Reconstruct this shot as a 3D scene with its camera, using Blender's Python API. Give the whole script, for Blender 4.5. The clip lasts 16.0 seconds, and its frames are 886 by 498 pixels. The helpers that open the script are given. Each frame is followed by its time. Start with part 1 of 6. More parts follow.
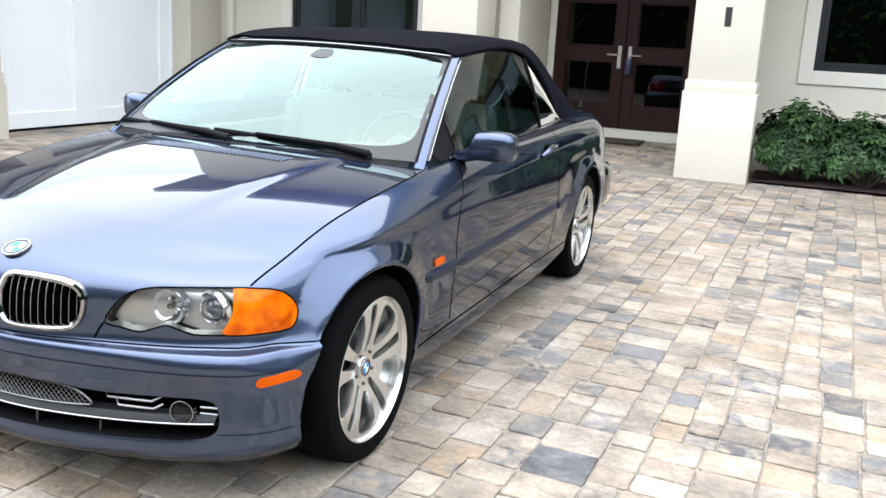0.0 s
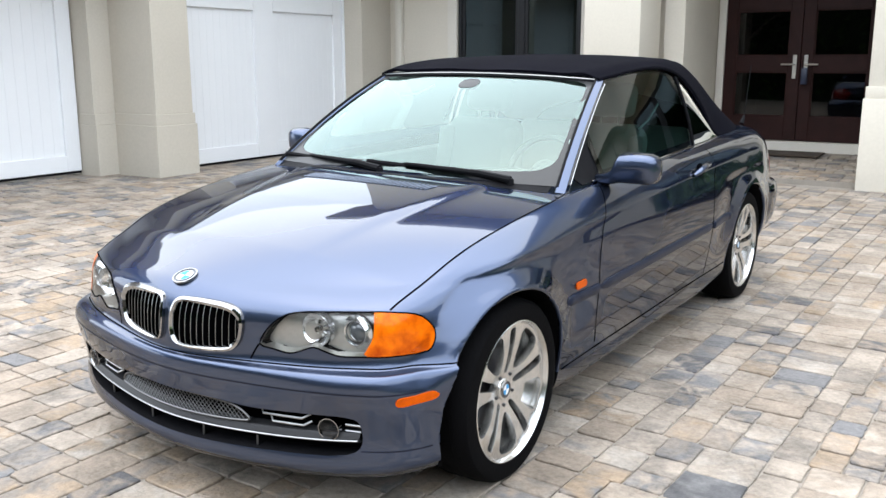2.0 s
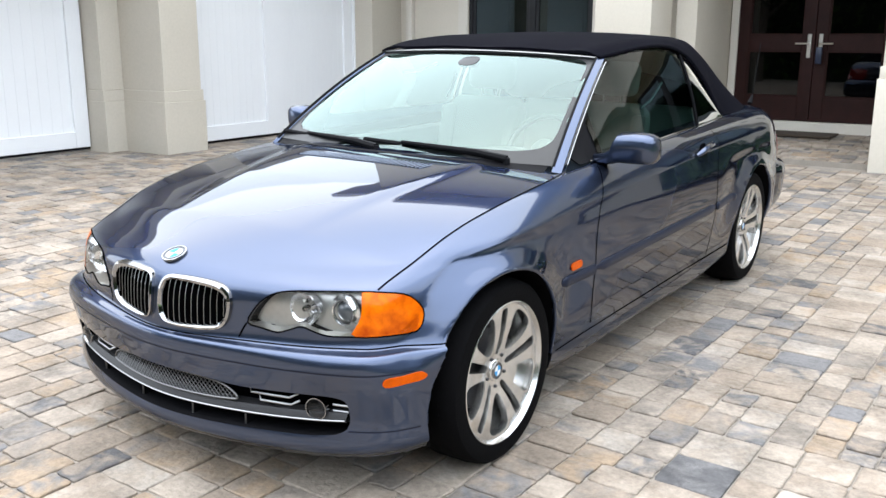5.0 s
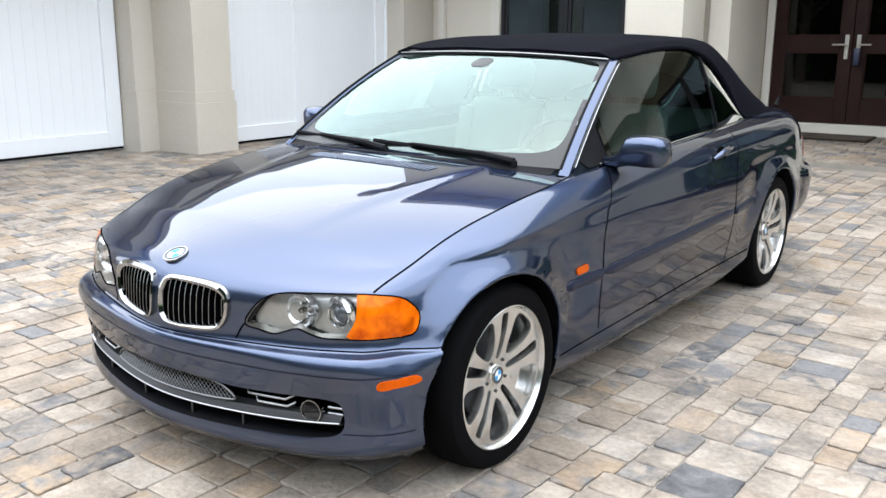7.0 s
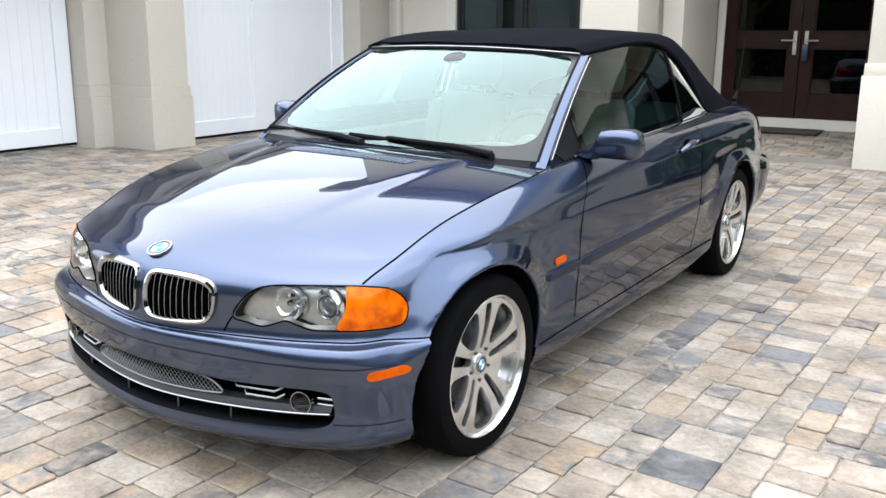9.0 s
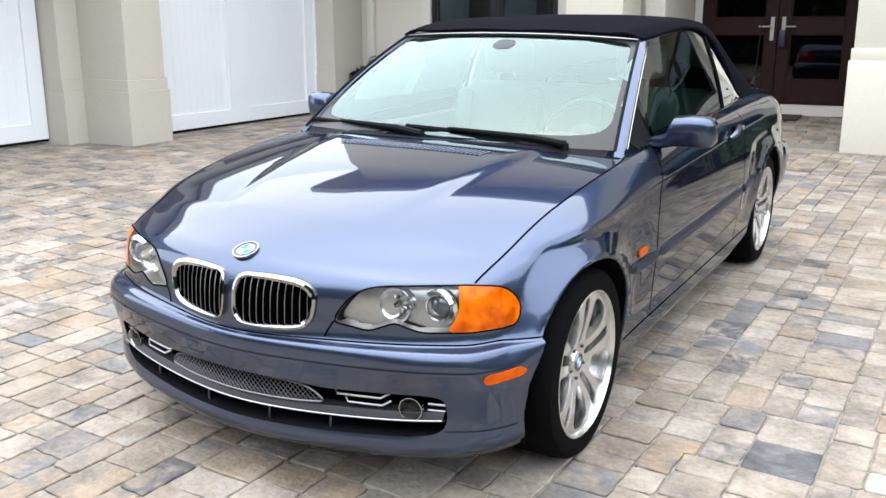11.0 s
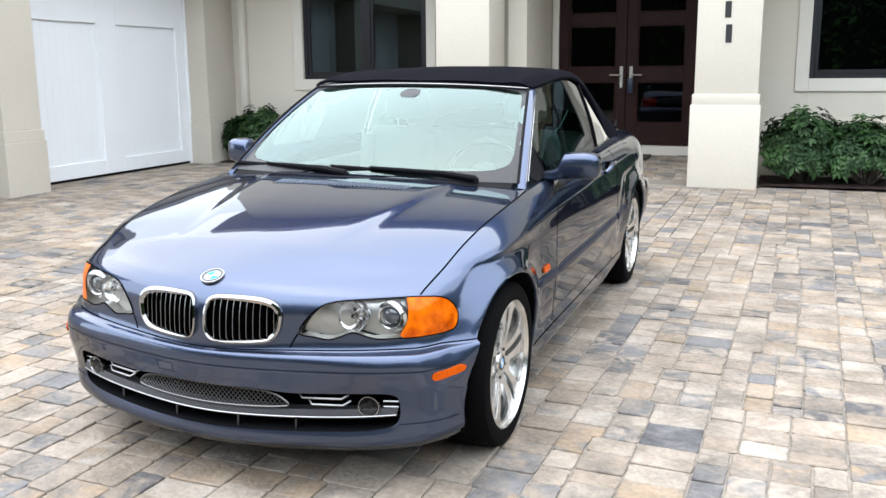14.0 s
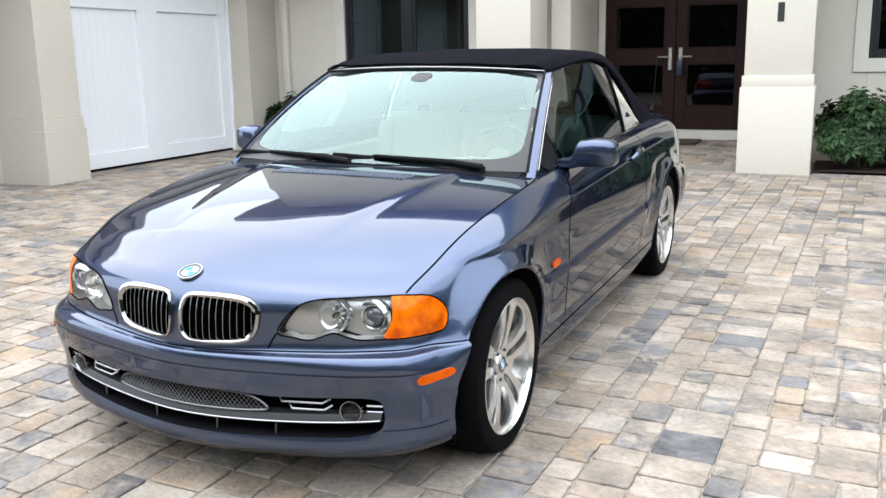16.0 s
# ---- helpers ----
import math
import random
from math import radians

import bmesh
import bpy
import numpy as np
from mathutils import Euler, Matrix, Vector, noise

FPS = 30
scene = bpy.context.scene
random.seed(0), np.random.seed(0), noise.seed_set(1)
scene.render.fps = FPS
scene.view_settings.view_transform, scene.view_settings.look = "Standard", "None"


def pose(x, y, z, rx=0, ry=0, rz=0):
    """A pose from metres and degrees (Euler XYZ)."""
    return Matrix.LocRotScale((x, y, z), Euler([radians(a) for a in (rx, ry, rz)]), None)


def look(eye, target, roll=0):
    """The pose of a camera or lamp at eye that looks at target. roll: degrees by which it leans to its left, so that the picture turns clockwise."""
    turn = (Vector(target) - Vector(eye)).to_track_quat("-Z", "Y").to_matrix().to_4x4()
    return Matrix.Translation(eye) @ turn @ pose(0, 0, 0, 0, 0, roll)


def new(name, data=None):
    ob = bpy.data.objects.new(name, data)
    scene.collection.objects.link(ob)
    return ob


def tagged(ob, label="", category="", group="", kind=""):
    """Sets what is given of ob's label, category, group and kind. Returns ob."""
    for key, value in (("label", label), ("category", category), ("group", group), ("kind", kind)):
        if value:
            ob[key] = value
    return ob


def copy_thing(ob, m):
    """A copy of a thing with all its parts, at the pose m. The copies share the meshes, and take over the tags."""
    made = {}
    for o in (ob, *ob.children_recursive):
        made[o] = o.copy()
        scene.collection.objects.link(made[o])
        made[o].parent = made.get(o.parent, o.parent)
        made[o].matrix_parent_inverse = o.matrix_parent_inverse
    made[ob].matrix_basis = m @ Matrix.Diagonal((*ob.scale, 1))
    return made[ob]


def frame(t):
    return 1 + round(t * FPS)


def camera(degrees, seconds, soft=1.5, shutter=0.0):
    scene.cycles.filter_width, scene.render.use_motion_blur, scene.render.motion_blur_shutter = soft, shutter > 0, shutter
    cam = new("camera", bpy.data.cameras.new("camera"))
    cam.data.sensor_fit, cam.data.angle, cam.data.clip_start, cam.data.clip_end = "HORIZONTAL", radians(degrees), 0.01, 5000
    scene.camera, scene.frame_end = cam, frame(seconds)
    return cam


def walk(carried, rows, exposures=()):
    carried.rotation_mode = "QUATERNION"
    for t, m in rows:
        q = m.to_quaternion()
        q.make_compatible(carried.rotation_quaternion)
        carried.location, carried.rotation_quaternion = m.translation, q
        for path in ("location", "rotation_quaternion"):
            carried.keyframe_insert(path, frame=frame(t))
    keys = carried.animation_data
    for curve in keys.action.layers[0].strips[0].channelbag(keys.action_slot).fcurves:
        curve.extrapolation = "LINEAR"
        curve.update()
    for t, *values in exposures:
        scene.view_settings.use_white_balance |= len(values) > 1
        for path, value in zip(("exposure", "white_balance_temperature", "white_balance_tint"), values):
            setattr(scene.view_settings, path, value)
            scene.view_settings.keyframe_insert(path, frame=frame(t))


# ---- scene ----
cam = camera(52.30, 16.0)
PATH = [
    (0, (2.1656, -2.7394, 1.3942), (1.4669, -0.9188, 0.9504), 3.14),
    (0.5, (2.2349, -2.5838, 1.4045), (1.2572, -0.9177, 0.8865), 3.71),
    (1, (2.2791, -2.5253, 1.4152), (1.1747, -0.9254, 0.9454), 3.18),
    (1.5, (2.2829, -2.6099, 1.4220), (1.2120, -0.9758, 0.9944), 1.22),
    (2, (2.3066, -2.7424, 1.4263), (1.2574, -1.0898, 1.0167), -0.09),
    (2.5, (2.3220, -2.7836, 1.4200), (1.2975, -1.1183, 0.9990), -0.10),
    (3, (2.3388, -2.7998, 1.4215), (1.3378, -1.1156, 1.0198), 0.34),
    (3.5, (2.3447, -2.8176, 1.4211), (1.3566, -1.1224, 1.0340), 0.52),
    (4, (2.3279, -2.7947, 1.4152), (1.3166, -1.1222, 0.9912), -0.03),
    (4.2, (2.3224, -2.7756, 1.4217), (1.2850, -1.1235, 0.9807), -0.39),
    (6.3, (2.4424, -2.5688, 1.4236), (1.3429, -0.9626, 0.9641), 0.61),
    (6.5, (2.4476, -2.5771, 1.4243), (1.3360, -0.9795, 0.9640), 0.54),
    (7, (2.4442, -2.5889, 1.4258), (1.3037, -1.0099, 0.9717), 0.16),
    (7.5, (2.4457, -2.5916, 1.4270), (1.3047, -1.0104, 0.9817), 0.02),
    (8, (2.4453, -2.5875, 1.4276), (1.3021, -1.0076, 0.9835), 0.23),
    (8.5, (2.4403, -2.5979, 1.4230), (1.3211, -1.0065, 0.9595), 0.43),
    (9, (2.3777, -2.6847, 1.4219), (1.3285, -1.0463, 0.9586), 0.31),
    (9.5, (2.3130, -2.8062, 1.4152), (1.3111, -1.1441, 0.9319), -0.13),
    (9.7, (2.2788, -2.8115, 1.4045), (1.2839, -1.1525, 0.8969), -0.12),
    (11.8, (1.7658, -2.8609, 1.4132), (0.9699, -1.0751, 0.9920), -0.98),
    (12, (1.7730, -2.9081, 1.4145), (1.0492, -1.0896, 1.0032), -0.20),
    (12.5, (1.8949, -3.0125, 1.3997), (1.1518, -1.1983, 1.0044), -0.28),
    (13, (1.9455, -3.1221, 1.4209), (1.2875, -1.2712, 1.0450), -0.36),
    (13.5, (1.8786, -3.2715, 1.4196), (1.2430, -1.4141, 1.0373), -0.30),
    (14, (1.8494, -3.3482, 1.4208), (1.1793, -1.5033, 1.0369), -0.45),
    (14.5, (1.8398, -3.3535, 1.4235), (1.1643, -1.5087, 1.0489), -0.53),
    (15, (1.8866, -3.2621, 1.4170), (1.2305, -1.4083, 1.0520), -0.48),
    (15.5, (1.9754, -3.1510, 1.4192), (1.2290, -1.3365, 1.0316), -0.73),
    (16, (1.9835, -3.0718, 1.4095), (1.1949, -1.2812, 0.9949), -1.05),
]

walk(cam, [(t, look(eye, target, roll)) for t, eye, target, roll in PATH], [(0, 1.2), (0.6, 0.97), (1.2, 0.9), (2.2, 0.98), (16, 1.03)])

# ---------------------------------------------------------------- helpers
def part(name, bm, material, parent=None, label="", smooth=True, angle=35.0):
    """One bmesh as one mesh object, under a thing or a part."""
    me = bpy.data.meshes.new(name)
    bm.normal_update()
    bm.to_mesh(me)
    bm.free()
    if material is not None:
        me.materials.append(material)
    if smooth:
        me.polygons.foreach_set("use_smooth", [True] * len(me.polygons))
        me.set_sharp_from_angle(angle=radians(angle))
    ob = new(name, me)
    if parent is not None:
        ob.parent = parent
    if label:
        ob["label"] = label
    return ob


def thing(name, label, category, m=None, group="", kind=""):
    ob = new(name)
    ob.empty_display_size = 0.1
    if m is not None:
        ob.matrix_basis = m
    return tagged(ob, label, category, group, kind)


def box(bm, x0, x1, y0, y1, z0, z1, bevel=0.0, seg=1):
    """A box, with rounded edges where bevel is given, added to bm."""
    r = bmesh.ops.create_cube(bm, size=1.0, matrix=Matrix.Translation(((x0 + x1) / 2, (y0 + y1) / 2, (z0 + z1) / 2))
                              @ Matrix.Diagonal((abs(x1 - x0), abs(y1 - y0), abs(z1 - z0), 1)))
    if bevel > 0:
        es = list({e for v in r["verts"] for e in v.link_edges})
        bmesh.ops.bevel(bm, geom=es, offset=bevel, segments=seg, profile=0.5, affect="EDGES")
    return r["verts"]


def boxes(*rows, bevel=0.0, seg=1):
    bm = bmesh.new()
    for r in rows:
        box(bm, *r, bevel=bevel, seg=seg)
    return bm


def lathe(bm, profile, n=48, axis="x", centre=(0, 0, 0), close=False):
    """Turns a profile of (radius, along) round an axis."""
    rows = []
    for i in range(n):
        a = 2 * math.pi * i / n
        c, s = math.cos(a), math.sin(a)
        row = []
        for r, h in profile:
            p = (h, r * c, r * s) if axis == "x" else (r * c, h, r * s) if axis == "y" else (r * c, r * s, h)
            row.append(bm.verts.new((p[0] + centre[0], p[1] + centre[1], p[2] + centre[2])))
        rows.append(row)
    m = len(profile)
    for i in range(n):
        a, b = rows[i], rows[(i + 1) % n]
        for j in range(m if close else m - 1):
            k = (j + 1) % m
            bm.faces.new((a[j], b[j], b[k], a[k]))
    bmesh.ops.recalc_face_normals(bm, faces=bm.faces)
    return rows


def tube(bm, pts, r=0.005, n=8, closed=False, flat=1.0):
    """A round tube along a line of points."""
    pts = [Vector(p) for p in pts]
    m = len(pts)
    rings = []
    up = Vector((0.123, 0.2, 1.0)).normalized()
    for i, p in enumerate(pts):
        a = pts[(i - 1) % m] if closed or i else p
        b = pts[(i + 1) % m] if closed or i < m - 1 else p
        d = (b - a).normalized()
        side = d.cross(up)
        side = side.normalized() if side.length > 1e-4 else Vector((1, 0, 0))
        top = side.cross(d)
        rr = r[i] if hasattr(r, "__len__") else r
        rings.append([bm.verts.new(p + (side * math.cos(2 * math.pi * k / n) + top * flat * math.sin(2 * math.pi * k / n)) * rr) for k in range(n)])
    for i in range(m if closed else m - 1):
        a, b = rings[i], rings[(i + 1) % m]
        for k in range(n):
            bm.faces.new((a[k], a[(k + 1) % n], b[(k + 1) % n], b[k]))
    if not closed:
        bm.faces.new(rings[0][::-1])
        bm.faces.new(rings[-1])
    return rings


def prism(bm, outline, y0, y1, m=None):
    """A solid with an outline of (x, z) between two depths along y."""
    m = m or Matrix()
    a = [bm.verts.new(m @ Vector((x, y0, z))) for x, z in outline]
    b = [bm.verts.new(m @ Vector((x, y1, z))) for x, z in outline]
    n = len(outline)
    bm.faces.new(a[::-1])
    bm.faces.new(b)
    for i in range(n):
        bm.faces.new((a[i], a[(i + 1) % n], b[(i + 1) % n], b[i]))
    bmesh.ops.recalc_face_normals(bm, faces=bm.faces)


def curve(ctrl, per=8, closed=False):
    """Points on a smooth line through the control points (centripetal)."""
    P = np.array(ctrl, float)
    n = len(P)
    out = []
    for i in range(n if closed else n - 1):
        p1, p2 = P[i], P[(i + 1) % n]
        p0 = P[(i - 1) % n] if closed or i else 2 * p1 - p2
        p3 = P[(i + 2) % n] if closed or i + 2 < n else 2 * p2 - p1
        t0 = 0.0
        t1 = t0 + max(np.linalg.norm(p1 - p0), 1e-6) ** 0.5
        t2 = t1 + max(np.linalg.norm(p2 - p1), 1e-6) ** 0.5
        t3 = t2 + max(np.linalg.norm(p3 - p2), 1e-6) ** 0.5
        for k in range(per):
            t = t1 + (t2 - t1) * k / per
            a1 = (t1 - t) / (t1 - t0) * p0 + (t - t0) / (t1 - t0) * p1
            a2 = (t2 - t) / (t2 - t1) * p1 + (t - t1) / (t2 - t1) * p2
            a3 = (t3 - t) / (t3 - t2) * p2 + (t - t2) / (t3 - t2) * p3
            b1 = (t2 - t) / (t2 - t0) * a1 + (t - t0) / (t2 - t0) * a2
            b2 = (t3 - t) / (t3 - t1) * a2 + (t - t1) / (t3 - t1) * a3
            out.append((t2 - t) / (t2 - t1) * b1 + (t - t1) / (t2 - t1) * b2)
    if not closed:
        out.append(P[-1])
    return np.array(out)


# ---------------------------------------------------------------- daylight: a bright, thinly overcast day
SUN_TO = Vector((-0.20, 0.04, 0.98)).normalized()
world = bpy.data.worlds.new("overcast_day")
scene.world = world
world.use_nodes = True
wn = world.node_tree.nodes
wl = world.node_tree.links
sky = wn.new("ShaderNodeTexSky")
sky.sky_type = "NISHITA"
sky.sun_disc = False
sky.sun_elevation = math.asin(SUN_TO.z)
sky.sun_rotation = math.atan2(SUN_TO.x, SUN_TO.y)
sky.dust_density = 3.0
veil = wn.new("ShaderNodeMix")
veil.data_type = "RGBA"
veil.inputs[0].default_value = 0.75
veil.inputs[7].default_value = (10.4, 11.4, 12.6, 1)
wl.new(sky.outputs[0], veil.inputs[6])
wl.new(veil.outputs[2], wn["Background"].inputs[0])
wn["Background"].inputs[1].default_value = 0.20
sun = new("sun", bpy.data.lights.new("sun", "SUN"))
sun.data.energy = 1.4
sun.data.angle = radians(110)
sun.data.color = (1.0, 0.985, 0.96)
sun.matrix_basis = look(SUN_TO * 30, (0, 0, 0))


# ---------------------------------------------------------------- materials
def nodes_of(name):
    m = bpy.data.materials.new(name)
    m.use_nodes = True
    t = m.node_tree
    return m, t, t.nodes["Principled BSDF"]


def surface(name, colour, rough=0.6, metal=0.0, var=0.12, scale=3.0, fine=60.0, bump=0.15, bump_scale=90.0,
            coat=0.0, tint=None, spec=0.5, per_piece=0.0, dist=0.004, coat_ior=1.5, coat_rough=0.02, edge=None):
    """A surface with stains at one scale, grain at another, and fine relief."""
    m, t, b = nodes_of(name)
    n, l = t.nodes, t.links
    pos = n.new("ShaderNodeTexCoord")
    big = n.new("ShaderNodeTexNoise")
    big.inputs["Scale"].default_value = scale
    big.inputs["Detail"].default_value = 5
    small = n.new("ShaderNodeTexNoise")
    small.inputs["Scale"].default_value = fine
    small.inputs["Detail"].default_value = 3
    for k in (big, small):
        l.new(pos.outputs["Object"], k.inputs["Vector"])
    add = n.new("ShaderNodeMath")
    add.operation = "ADD"
    l.new(big.outputs["Fac"], add.inputs[0])
    l.new(small.outputs["Fac"], add.inputs[1])
    ramp = n.new("ShaderNodeMapRange")
    ramp.inputs["From Min"].default_value = 0.6
    ramp.inputs["From Max"].default_value = 1.4
    l.new(add.outputs[0], ramp.inputs["Value"])
    mix = n.new("ShaderNodeMix")
    mix.data_type = "RGBA"
    c = colour
    d = tint or c
    mix.inputs[6].default_value = (*[v * (1 - var) for v in d], 1)
    mix.inputs[7].default_value = (*[min(1.0, v * (1 + var)) for v in c], 1)
    l.new(ramp.outputs[0], mix.inputs[0])
    out = mix.outputs[2]
    if per_piece:
        info = n.new("ShaderNodeObjectInfo")
        hsv = n.new("ShaderNodeHueSaturation")
        mr = n.new("ShaderNodeMapRange")
        mr.inputs["To Min"].default_value = 1 - per_piece
        mr.inputs["To Max"].default_value = 1 + per_piece
        l.new(info.outputs["Random"], mr.inputs["Value"])
        l.new(mr.outputs[0], hsv.inputs["Value"])
        l.new(out, hsv.inputs["Color"])
        out = hsv.outputs["Color"]
    l.new(out, b.inputs["Base Color"])
    b.inputs["Roughness"].default_value = rough
    b.inputs["Metallic"].default_value = metal
    b.inputs["Specular IOR Level"].default_value = spec
    if edge:
        b.inputs["Specular Tint"].default_value = (*edge, 1)
    b.inputs["Coat Weight"].default_value = coat
    b.inputs["Coat Roughness"].default_value = coat_rough
    b.inputs["Coat IOR"].default_value = coat_ior
    if bump:
        g = n.new("ShaderNodeTexNoise")
        g.inputs["Scale"].default_value = bump_scale
        g.inputs["Detail"].default_value = 4
        l.new(pos.outputs["Object"], g.inputs["Vector"])
        bp = n.new("ShaderNodeBump")
        bp.inputs["Strength"].default_value = bump
        bp.inputs["Distance"].default_value = dist
        l.new(g.outputs["Fac"], bp.inputs["Height"])
        l.new(bp.outputs[0], b.inputs["Normal"])
    return m


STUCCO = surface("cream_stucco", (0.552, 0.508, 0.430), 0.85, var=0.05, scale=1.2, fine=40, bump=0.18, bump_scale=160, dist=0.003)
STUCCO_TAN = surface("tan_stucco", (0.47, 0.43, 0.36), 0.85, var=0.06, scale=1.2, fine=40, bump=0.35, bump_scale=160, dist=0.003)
WHITE = surface("white_painted_wood", (0.74, 0.75, 0.76), 0.45, var=0.02, scale=2, bump=0.05)
TRIM = surface("off_white_trim", (0.575, 0.54, 0.475), 0.6, var=0.04, scale=2, bump=0.08)
BRONZE = surface("dark_bronze_frame", (0.012, 0.013, 0.016), 0.35, metal=0.3, var=0.1, bump=0.03)
MAHOGANY = surface("dark_mahogany", (0.020, 0.0065, 0.0055), 0.5, spec=0.15, var=0.35, scale=6, fine=90, bump=0.08, coat=0.0)
STEEL = surface("brushed_steel", (0.62, 0.61, 0.58), 0.28, metal=1.0, var=0.05, bump=0.03)
NUMERAL = surface("black_numerals", (0.012, 0.012, 0.013), 0.5, var=0.1, bump=0)
MAT = surface("doormat_coir", (0.045, 0.032, 0.022), 0.95, var=0.3, fine=200, bump=0.6, bump_scale=260)
MULCH = surface("red_brown_mulch", (0.034, 0.014, 0.011), 0.95, var=0.45, scale=14, fine=120, bump=1.0, bump_scale=60, dist=0.03)
ROOF = surface("pale_roof_tile", (0.30, 0.28, 0.255), 0.8, var=0.2, bump=0.3)
DARKROOM = surface("painted_dim_room_wall", (0.011, 0.018, 0.025), 0.9, var=0.1, bump=0)
BLUETAG = surface("navy_plastic", (0.008, 0.016, 0.042), 0.4, var=0.05, bump=0)
JOINT = surface("joint_sand", (0.235, 0.208, 0.175), 0.95, var=0.35, scale=5, fine=150, bump=0.5, bump_scale=300)
GRASS = surface("lawn", (0.05, 0.09, 0.025), 0.9, var=0.3, scale=3, fine=80, bump=0.6)
LEAF = surface("glossy_green_leaf", (0.011, 0.032, 0.008), 0.58, spec=0.2, var=0.4, scale=4, fine=20, bump=0.05, tint=(0.007, 0.020, 0.006))
LEAF_LIGHT = surface("young_green_leaf", (0.024, 0.060, 0.014), 0.5, spec=0.3, var=0.3, scale=4, fine=20, bump=0.05)
BARK = surface("grey_bark", (0.12, 0.10, 0.08), 0.9, var=0.3, bump=0.6, bump_scale=40)


def window_glass(name, tint=(0.35, 0.42, 0.44), clear=0.5, ior=1.6, gloss=(1, 1, 1)):
    """A pane that mirrors by its angle and lets part of the light through."""
    m, t, b = nodes_of(name)
    n, l = t.nodes, t.links
    n.remove(b)
    tr = n.new("ShaderNodeBsdfTransparent")
    tr.inputs[0].default_value = (*[c * clear for c in tint], 1)
    gl = n.new("ShaderNodeBsdfGlossy")
    gl.inputs["Roughness"].default_value = 0.008
    fr = n.new("ShaderNodeFresnel")
    fr.inputs[0].default_value = ior
    gl.inputs["Color"].default_value = (*gloss, 1)
    mx = n.new("ShaderNodeMixShader")
    l.new(fr.outputs[0], mx.inputs[0])
    l.new(tr.outputs[0], mx.inputs[1])
    l.new(gl.outputs[0], mx.inputs[2])
    l.new(mx.outputs[0], n["Material Output"].inputs[0])
    return m


PANE = window_glass("house_pane", (0.24, 0.36, 0.44), 0.5, 1.62, (0.75, 0.95, 1.0))
DOORPANE = window_glass("door_pane", (0.24, 0.34, 0.40), 0.5, 1.38)
CARGLASS = window_glass("car_glass", (0.44, 0.70, 0.65), 0.33, 1.42)
SCREEN = window_glass("windscreen_glass", (0.80, 0.98, 0.92), 0.78, 1.86, (0.78, 0.96, 0.915))
CLEAR = window_glass("clear_lens", (1, 1, 1), 0.95, 1.28)

# car
PAINT = surface("steel_blue_metallic_paint", (0.056, 0.075, 0.128), 0.32, metal=0.95, var=0.06, scale=2, fine=900, bump=0.0, coat=1.0, coat_ior=1.48, coat_rough=0.03, edge=(0.02, 0.03, 0.05))
# Paint made paler: the sky caught by the slat edges is put into colour.
SLAT = surface("slat_paint_sky_glint", (0.20, 0.23, 0.29), 0.4, metal=0.4, var=0.05, bump=0)
FRIT = surface("printed_glass_border", (0.020, 0.021, 0.022), 0.5, spec=0.3, var=0.1, bump=0, coat=0.1)
TRIMBLUE = surface("matt_blue_moulding", (0.009, 0.013, 0.028), 0.4, spec=0.25, metal=0.1, var=0.05, bump=0.05)
RUBBER = surface("tyre_rubber", (0.0025, 0.0025, 0.0028), 0.8, spec=0.05, var=0.25, scale=9, fine=80, bump=0.3)
BLACK = surface("black_plastic", (0.006, 0.006, 0.007), 0.6, spec=0.05, var=0.15, bump=0.15, bump_scale=300)
# Near-black for joints; in openings it puts their shade into the colour.
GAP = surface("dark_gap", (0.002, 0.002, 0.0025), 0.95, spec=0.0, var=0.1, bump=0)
CLOTH = surface("black_canvas", (0.0035, 0.0035, 0.006), 0.95, spec=0.03, var=0.25, scale=5, fine=400, bump=0.5, bump_scale=700, dist=0.002)
CHROME = surface("chrome", (0.36, 0.36, 0.36), 0.06, metal=1.0, var=0.03, bump=0)
ALLOY = surface("silver_alloy", (0.66, 0.655, 0.64), 0.22, metal=0.95, var=0.05, scale=9, bump=0.0, coat=0.25)
LAMPCHROME = surface("lamp_reflector_metal", (0.80, 0.80, 0.80), 0.22, metal=1.0, var=0.1, scale=40, bump=0.3, bump_scale=70)
BAR = surface("satin_silver_bar", (0.34, 0.34, 0.34), 0.3, metal=0.9, var=0.05, bump=0)
WIRE = surface("dark_wire_metal", (0.14, 0.14, 0.14), 0.35, metal=0.8, var=0.1, bump=0)
DULL = surface("dark_cast_metal", (0.04, 0.04, 0.043), 0.5, metal=0.7, var=0.2, bump=0.1)
LAMPBACK = surface("smoked_lamp_housing", (0.46, 0.455, 0.43), 0.28, metal=0.75, var=0.1, bump=0)
AMBER = surface("amber_lens", (0.66, 0.135, 0.0005), 0.35, spec=.06, var=0.25, scale=9, fine=30, bump=0.5, bump_scale=28, coat=0.25, tint=(0.36, 0.028, 0.0003))
AMBERFLAT = surface("amber_reflector", (0.48, 0.070, 0.0005), 0.35, spec=.08, var=0.12, scale=30, bump=0.2, bump_scale=300, coat=0.1)
LEATHER = surface("light_grey_leather", (0.48, 0.50, 0.48), 0.6, var=0.06, scale=5, bump=0)
LINING = surface("light_grey_headlining", (0.60, 0.61, 0.58), 0.95, var=0.05, bump=0.1)
DASH = surface("dark_grey_dashboard", (0.13, 0.135, 0.135), 0.7, var=0.1, bump=0.2, bump_scale=200)
RING = surface("dark_enamel_ring", (0.045, 0.05, 0.058), 0.25, spec=0.5, var=0.3, scale=300, bump=0)
